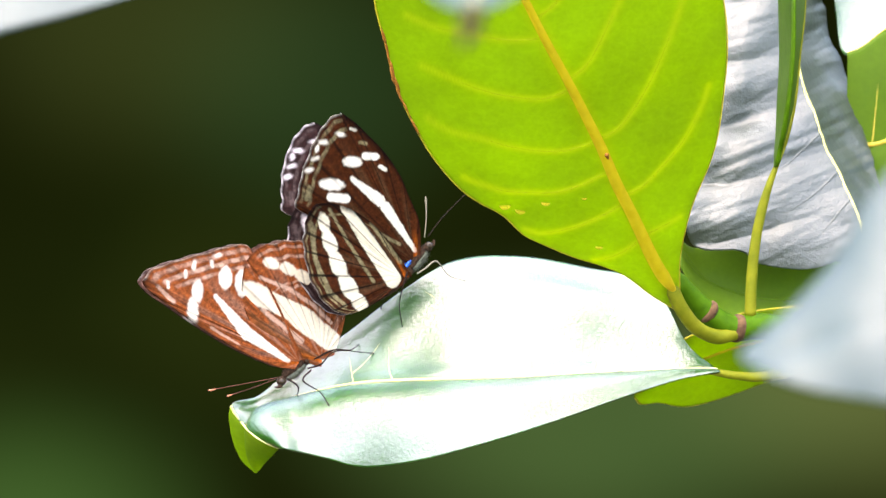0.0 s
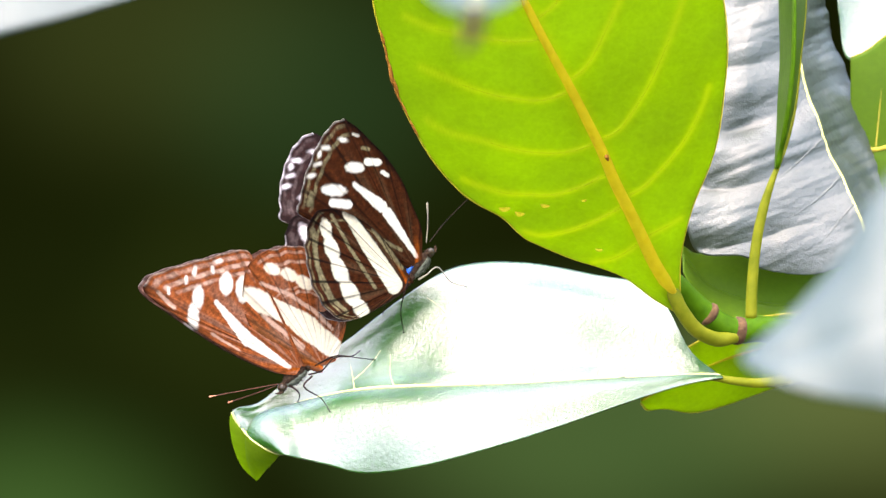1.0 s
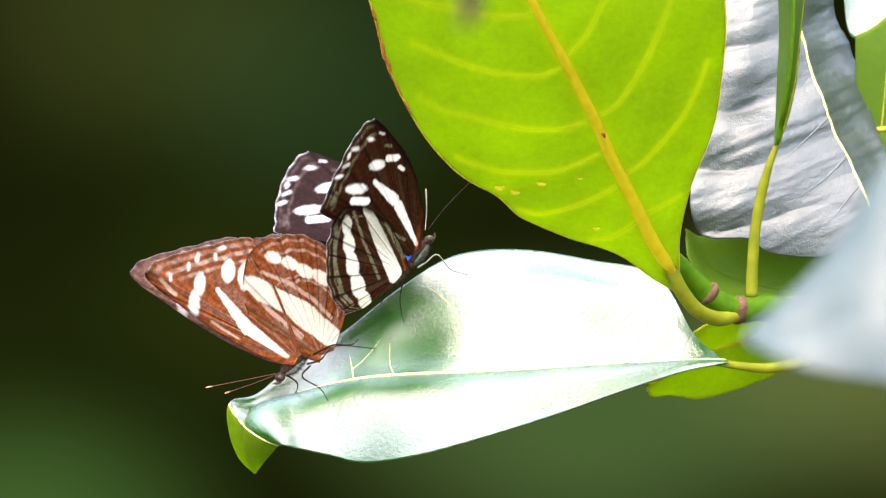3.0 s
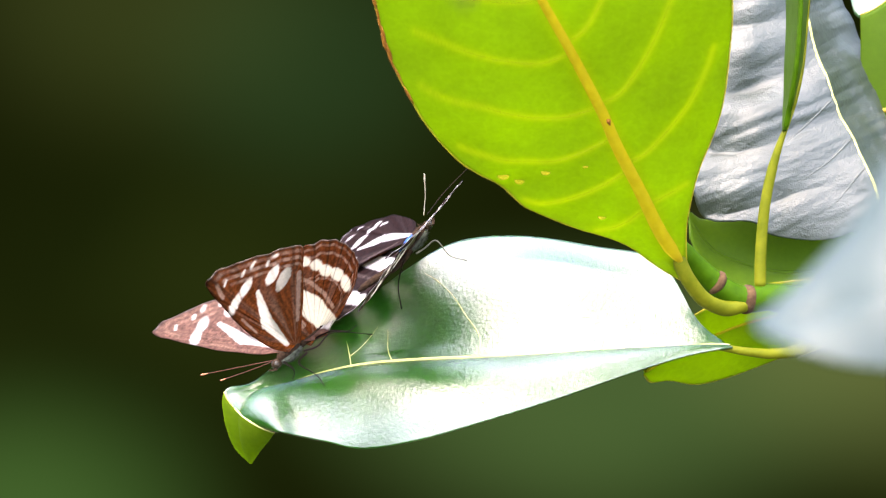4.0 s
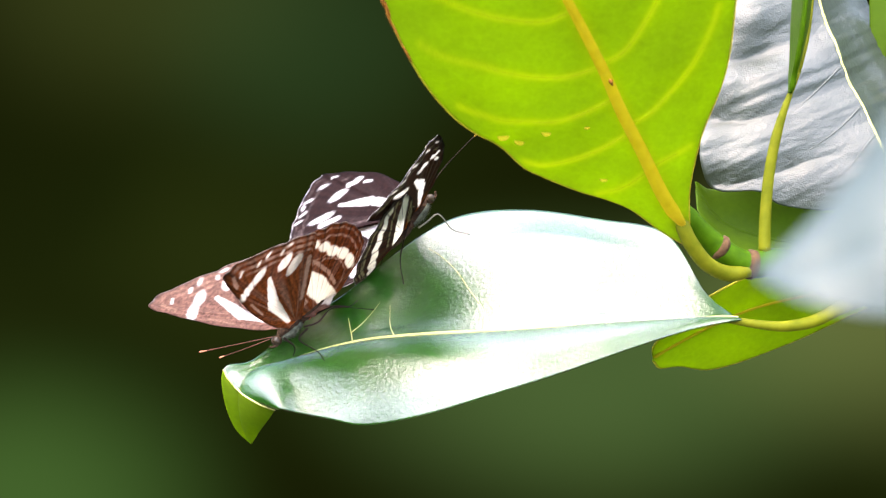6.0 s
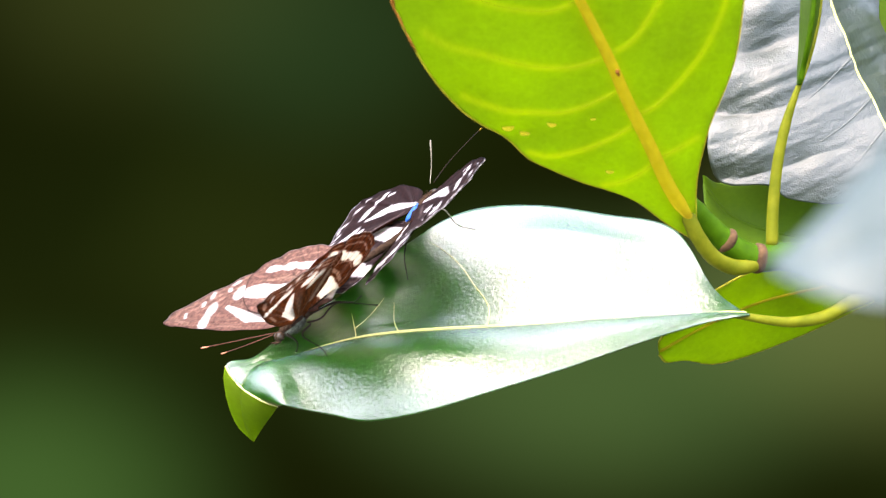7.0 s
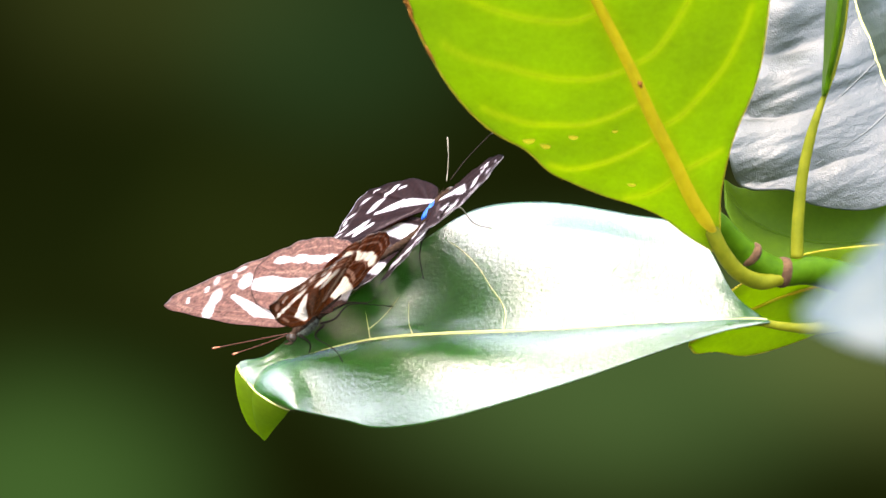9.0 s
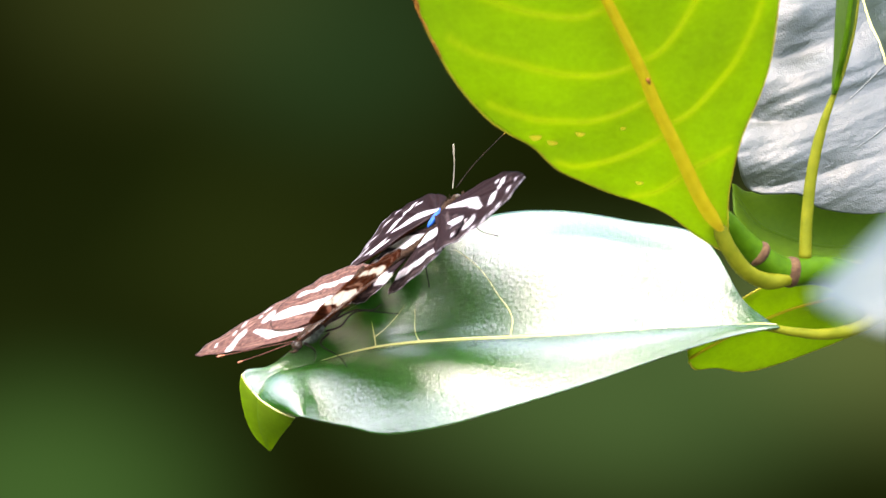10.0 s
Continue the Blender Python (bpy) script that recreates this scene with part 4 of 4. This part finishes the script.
DARK = dict(
    label="dark brown and white banded wing", camber=2.0,
    forewing=((-1.0, 0.0), [(0.3, -0.4), (4.4, 3.4), (7.2, 9.4), (9.1, 15), (9.6, 21.5), (9.4, 26.9), (8.5, 29.3), (5, 30.1), (0.5, 29.2), (-3.8, 27.3), (-7, 25), (-8.5, 22.9), (-4.4, 10.9), (-1.9, -0.1)],
        [(0.5, 1.0, 2.4, 10.8, 0.35, 1.0), (2.5, 12.6, 1.8, 19.4, 1.1, 0.4), (6.4, 20.2, 7.8, 18.4, 0.68, 0.65), (3.5, 22.1, 4.6, 20.7, 0.72, 0.75), (7.0, 16.6, 7.3, 15.4, 0.35, 0.35), (-2.1, 22.6, -0.8, 20.8, 0.8, 0.9), (-3.2, 20.3, -1.5, 17.8, 0.75, 0.8), (1.0, 28.2, 1.5, 28.4, 0.3, 0.3), (2.6, 28.4, 3.1, 27.8, 0.35, 0.35), (5.9, 26.8, 6.4, 26.0, 0.35, 0.3), (8.2, 25.6, 8.6, 24.8, 0.25, 0.25), (-2.8, 27.0, -2.2, 26.6, 0.3, 0.35), (-0.6, 27.6, 0, 27.2, 0.3, 0.3)],
        [(-0.6, 4, -3.4, 14, 0.25, 0.4), (-4.6, 24.6, -6.2, 23.4, 0.4, 0.4), (7.6, 22.5, 8.2, 21.5, 0.3, 0.3)],
        [(0.44, 0.80, 0.96, 0.014, 0.9), (0.44, 0.80, 0.90, 0.014, 0.7)], 6),
    hindwing=((-4.6, -0.4), [(-3.6, -1.4), (-2.2, 5), (-1.8, 11.6), (-3.3, 18.1), (-6, 21.9), (-8.1, 22.4), (-11.5, 21), (-14.4, 18.3), (-17.2, 13.7), (-18.3, 8.8), (-17.4, 5), (-14.2, 2.3), (-9, 0.4), (-5.0, -1.3)],
        [(-3.2, 17.6, -4.4, 10.9, 0.85, 1.35), (-4.4, 10.9, -6.3, 1.2, 1.4, 1.6), (-7.6, 19.5, -8.3, 18.2, 0.75, 0.95), (-9.3, 16.6, -10.2, 14.6, 1.0, 1.1), (-11.2, 12.8, -12.0, 10.6, 1.1, 1.2), (-12.8, 8.6, -13.4, 6.2, 1.2, 1.2), (-13.7, 4.6, -13.9, 3.0, 1.1, 1.0)],
        [(-1.9, 11.5, -3.2, 2.2, 0.4, 0.35), (-5.4, 19.8, -7.4, 12.4, 0.25, 0.3), (-7.4, 12.4, -9.2, 4.0, 0.3, 0.3), (-9.8, 20.6, -13.8, 15.9, 0.5, 0.45), (-13.8, 15.9, -16.2, 9.7, 0.45, 0.4), (-16.2, 9.7, -16.0, 5.6, 0.4, 0.3)],
        [(0.30, 0.90, 0.965, 0.012, 1.0), (0.32, 0.88, 0.90, 0.016, 0.9), (0.10, 0.40, 0.85, 0.02, 0.5)], 6))
RUSTY_UNDER = dict(fringe=0.25, grain=0.5, dusk=0.75, ground=(0.185, 0.050, 0.013), pale=(0.66, 0.46, 0.34), white=(0.76, 0.72, 0.60), ray=0.2, lines=1.0, vein=0.6, warm=0.9)
RUSTY_UPPER = dict(fringe=0.15, grain=0.25, dusk=0.3, ground=(0.105, 0.055, 0.042), pale=(0.34, 0.22, 0.16), white=(0.68, 0.63, 0.60), ray=0.1, lines=0.45, vein=0.35, warm=0.0)
DARK_UNDER = dict(fringe=0.3, grain=0.3, dusk=0.75, ground=(0.027, 0.0072, 0.0018), pale=(0.30, 0.27, 0.14), white=(0.74, 0.73, 0.60), ray=0.04, lines=0.9, vein=1.0, warm=0.8)
DARK_UPPER = dict(fringe=0.8, grain=0.25, dusk=0.3, ground=(0.010, 0.0045, 0.0042), pale=(0.10, 0.075, 0.07), white=(0.70, 0.66, 0.68), ray=0.06, lines=0.5, vein=0.4, warm=0.0)


def foot(x, y):
    return (x, y, seat.depth(x, y) + 0.3)


rusty, rusty_wings = butterfly(
    ((-0.748, -0.594, 0.297), (-0.563, 0.804, 0.19), (0.352, 0.026, 0.936)), (-26.9, -21.1, -3.2),
    "rusty brown white-banded butterfly mating on the leaf", RUSTY, RUSTY_UNDER, RUSTY_UPPER, (MAT_BODY_DARK, MAT_BODY_GREY, None), MAT_FEELER,
    feelers=[([(-29.3, -22.8, -2), (-35.4, -23.9, 0), (-41.5, -25.0, 2)], MAT_CLUB), ([(-29.8, -23.2, -4), (-34.1, -24.8, -5), (-38.6, -26.3, -6)], MAT_CLUB)],
    legs=[([(-24.0, -21.2, -2), (-21.6, -20.4, -1.5), (-18.9, -18.1, -2), foot(-12.4, -18.7)], 0), ([(-23.4, -21.4, -1.5), (-24.8, -23.3, -1), (-21.8, -25.4, -1.5), foot(-20.2, -27.7)], 0), ([(-27.5, -23.0, -2), (-25.9, -24.2, -2), (-25.7, -25.2, -3), foot(-26.2, -26.2)], 0), ([(-23.0, -19.6, -4), (-19.5, -18.0, -5), (-16.5, -18.0, -6), foot(-15.2, -17.2)], 0)], seed=1)
dark, dark_wings = butterfly(
    ((0.564, 0.770, -0.298), (-0.755, 0.627, 0.190), (0.333, 0.118, 0.935)), (-4.9, -1.4, -9.0),
    "dark brown white-banded butterfly mating on the leaf", DARK, DARK_UNDER, DARK_UPPER, (MAT_BODY_DARK, MAT_BODY_GREY, MAT_BLUE), MAT_LEG,
    feelers=[([(-3.3, 2.1, -10), (-3.0, 5.7, -10), (-3.1, 9.4, -10)], MAT_LEG_PALE), ([(-2.7, 2.3, -11), (0.1, 5.9, -15), (3.8, 9.7, -19), (5.6, 11.4, -21)], MAT_SPECK)],
    legs=[([(-4.6, -4.4, -8), (-3.2, -3.5, -7), (-1.2, -2.2, -7), (1.1, -4.8, -10), foot(4.0, -5.7)], 1), ([(-6.3, -3.9, -7), (-7.1, -6.5, -6), (-7.8, -10.0, -8), foot(-7.3, -13.9)], 0), ([(-8.5, -6.0, -9), (-10.1, -8.0, -9), foot(-11.2, -10.7)], 0)], seed=5)


# how much further than the forewing each hindwing opens, in degrees
LAG = {("left", True): -9.0, ("left", False): -6.0, ("right", True): -5.0, ("right", False): -4.0}


def motions():
    """Wings beating on their bodies, leaves swaying on the twig."""
    # seconds; degrees of the wing towards the viewer's side and towards the far side
    rusty_near = [(0, 5), (2.7, 6), (3.2, 16), (3.8, 35), (3.9, 38), (4.0, 45), (4.1, 47), (4.2, 46), (4.3, 41), (4.4, 29), (4.5, 22), (4.6, 24), (4.7, 37), (4.8, 36), (4.9, 30), (5.0, 32), (5.1, 36), (5.2, 52), (5.3, 66), (5.4, 66), (5.5, 65), (5.6, 58), (5.7, 51), (6.2, 59), (6.8, 69), (7.0, 69), (7.2, 71), (7.3, 73), (7.5, 75), (7.6, 79), (7.7, 77), (7.8, 76), (7.9, 70), (8.0, 75), (8.2, 73), (8.4, 70), (8.5, 72), (8.7, 76), (8.9, 71), (9.0, 69), (9.1, 64), (9.2, 63), (9.4, 66), (9.5, 68), (9.6, 70), (9.8, 76), (10, 79)]
    rusty_far = [(0, 1), (2.7, 0), (3.2, -8), (3.8, -24), (3.9, -48), (4.0, -68), (4.1, -70), (4.2, -67), (4.3, -63), (4.4, -58), (4.5, -54), (4.6, -65), (4.7, -76), (4.8, -60), (4.9, -59), (5.0, -58), (5.1, -58), (5.2, -75), (5.3, -82), (5.4, -76), (5.5, -72), (5.6, -70), (5.7, -64), (6.2, -70), (6.8, -77), (7.0, -76), (7.2, -80), (7.4, -83), (7.6, -87), (7.8, -82), (8.0, -81), (8.2, -79), (8.4, -75), (8.5, -76), (8.7, -80), (8.9, -73), (9.0, -69), (9.1, -67), (9.2, -64), (9.4, -66), (9.5, -70), (9.6, -74), (9.8, -84), (10, -86)]
    dark_near = [(0, 15), (1.0, 16), (2.0, 18), (2.7, 21), (3.2, 55), (3.8, 86), (3.9, 85), (4.0, 80), (4.2, 77), (4.3, 71), (4.4, 67), (4.5, 66), (4.6, 74), (4.7, 77), (4.8, 74), (4.9, 72), (5.0, 65), (5.1, 67), (5.2, 73), (5.3, 83), (5.4, 82), (5.5, 75), (5.6, 70), (5.7, 65), (6.2, 76), (6.8, 89), (7.0, 86), (7.2, 86), (7.3, 90), (7.6, 92), (7.8, 90), (8.0, 89), (8.2, 85), (8.4, 86), (8.5, 89), (8.7, 91), (8.8, 90), (8.9, 89), (9.0, 86), (9.2, 83), (9.4, 89), (9.5, 90), (9.8, 91), (10, 92)]
    dark_far = [(0, -9), (1.0, -15), (2.0, -20), (2.7, -26), (3.2, -50), (3.8, -80), (4.0, -82), (4.2, -82), (4.4, -80), (4.6, -82), (4.8, -82), (5.0, -80), (5.2, -80), (5.3, -81), (5.4, -78), (5.5, -74), (5.6, -68), (5.7, -63), (6.2, -72), (6.8, -84), (7.0, -84), (7.3, -86), (7.6, -90), (8.0, -86), (8.2, -84), (8.4, -84), (8.7, -88), (9.0, -80), (9.2, -77), (9.5, -82), (9.8, -86), (10, -88)]
    for wings, near_rows, far_rows, near_side in ((rusty_wings, rusty_near, rusty_far, "left"), (dark_wings, dark_near, dark_far, "right")):
        for (kind, sidename), w in wings.items():
            near = sidename == near_side
            rows = []
            for t, deg in near_rows if near else far_rows:
                toward_left = deg if near_side == "left" else -deg
                extra = 0.0
                if kind == "hindwing":
                    more = 1.5 + LAG[near_side, near] * min(abs(deg) / 90, 1.0) ** 2 * (1.0 if near else min(max((90 - abs(deg)) / 12, 0.1), 1.0))
                    if wings is dark_wings and not near:
                        more -= 12.0 * max(0.0, 1 - abs(deg) / 45)
                    extra = more if sidename == "left" else -more
                sweep = (-11.5 if wings is dark_wings else -7.0) * min(max((t - 2.7) / 1.0, 0.0), 1.0) * (1.0 if kind == "forewing" else 0.35)
                turn = Matrix.Translation((0, 0.0009 if sidename == "left" else -0.0009, 0)) @ Matrix.Rotation(radians(-(toward_left + extra)), 4, "X") @ Matrix.Rotation(radians(sweep), 4, "Y")
                rows.append((t, turn))
            walk(w, rows)
    # sway of the twig and the lime leaf: seconds, millimetres aside and up, degrees
    sway = [(0.0, 0, 0, 0), (0.5, 0.04, 0.09, -0.08), (1.0, -0.4, 0.57, 0.04), (1.5, -0.73, 0.85, -0.13), (2.0, -1.3, 1.29, -0.42), (2.5, -1.52, 1.67, -0.3), (4.0, -0.52, 0.49, 0.23), (4.5, -1.44, 1.57, -0.1), (5.0, -1.88, 2.37, -0.53), (5.5, -1.21, 1.54, -0.4), (7.0, -1.44, 1.8, -0.87), (7.5, -1.16, 1.8, -0.88), (8.0, -1.19, 1.75, -0.7), (8.5, -2.05, 1.64, -0.42), (9.0, -0.92, 0.47, -0.17), (9.5, -1.02, 0.78, -0.23), (10.0, -1.07, 1.32, -0.77)]
    knee = Matrix.Translation((0.0466, -0.0105, 0))
    rows = [(t, Matrix.Translation((x * MM, y * MM, 0)) @ knee @ Matrix.Rotation(radians(d), 4, "Z") @ knee.inverted()) for t, x, y, d in sway]
    for moved in (lime_leaf, twig, edge_leaf):
        walk(moved, rows)
    # the butterflies' leaf tilts about its midrib: seconds, degrees
    tilt = [(0, 0), (1.5, -0.5), (2.5, -1), (3.2, -2.5), (4, -4), (4.5, -6), (5, -7.5), (5.5, -5), (6.2, -5.5), (7, -6), (7.5, -6), (8, -5), (8.5, -4.5), (9, -2.5), (9.5, -3.5), (10, -4.5)]
    rib = Matrix.Translation((0, -0.0225, 0))
    for insect, back in ((rusty, 3.2), (dark, 9.0)):
        seated = insect.matrix_world.copy()
        walk(insect, [(t, STAND @ Matrix.Translation((0, 1.15 * back * math.sin(radians(d)) * MM, 0)) @ STAND.inverted() @ seated) for t, d in tilt])
    walk(seat_leaf, [(t, rib @ Matrix.Rotation(radians(d), 4, "X") @ rib.inverted()) for t, d in tilt])
    # the small leaf below and the leaf close to the viewer sway by themselves: seconds, millimetres aside and up
    dangling = [(0, -0.5, 0), (2.5, 0.8, 0), (4, -0.4, 0), (4.5, 0.8, -0.7), (5, 0.8, -2.2), (5.5, 0.2, -2.2), (7, -0.3, -1.8), (7.5, -0.4, -1.8), (8.5, 0.8, -0.4), (9, 1.6, 0.8), (9.5, 0.5, -0.4), (10, 0.1, -0.9)]
    walk(low_leaf, [(t, Matrix.Translation((x * MM, y * MM, 0))) for t, x, y in dangling])
    nodding = [(0, 0, 0), (1, -0.3, 0.3), (2.5, -1, 1.2), (4, -1, 1), (4.5, -1.8, 2.6), (5, -2.5, 3.6), (5.5, -2.3, 3.2), (7, -2, 3.6), (7.5, -2, 3.8), (8.5, -2.5, 2.6), (9, -1.7, 0), (9.5, -1.7, 1.2), (10, -1.7, 2.2)]
    lifting = [(0, 0.9), (1, 1.2), (1.5, 2.6), (2.5, 3.4), (4, 5), (7.5, 5), (8.5, 2.5), (9, -2.6), (9.5, 3), (10, 4.5)]
    walk(corner_leaf, [(t, Matrix.Translation((0, y * MM, 0))) for t, y in lifting])
    walk(fore_leaf, [(t, Matrix.Translation((0.9 * x * MM, 0.9 * y * MM, 0))) for t, x, y in nodding])


motions()
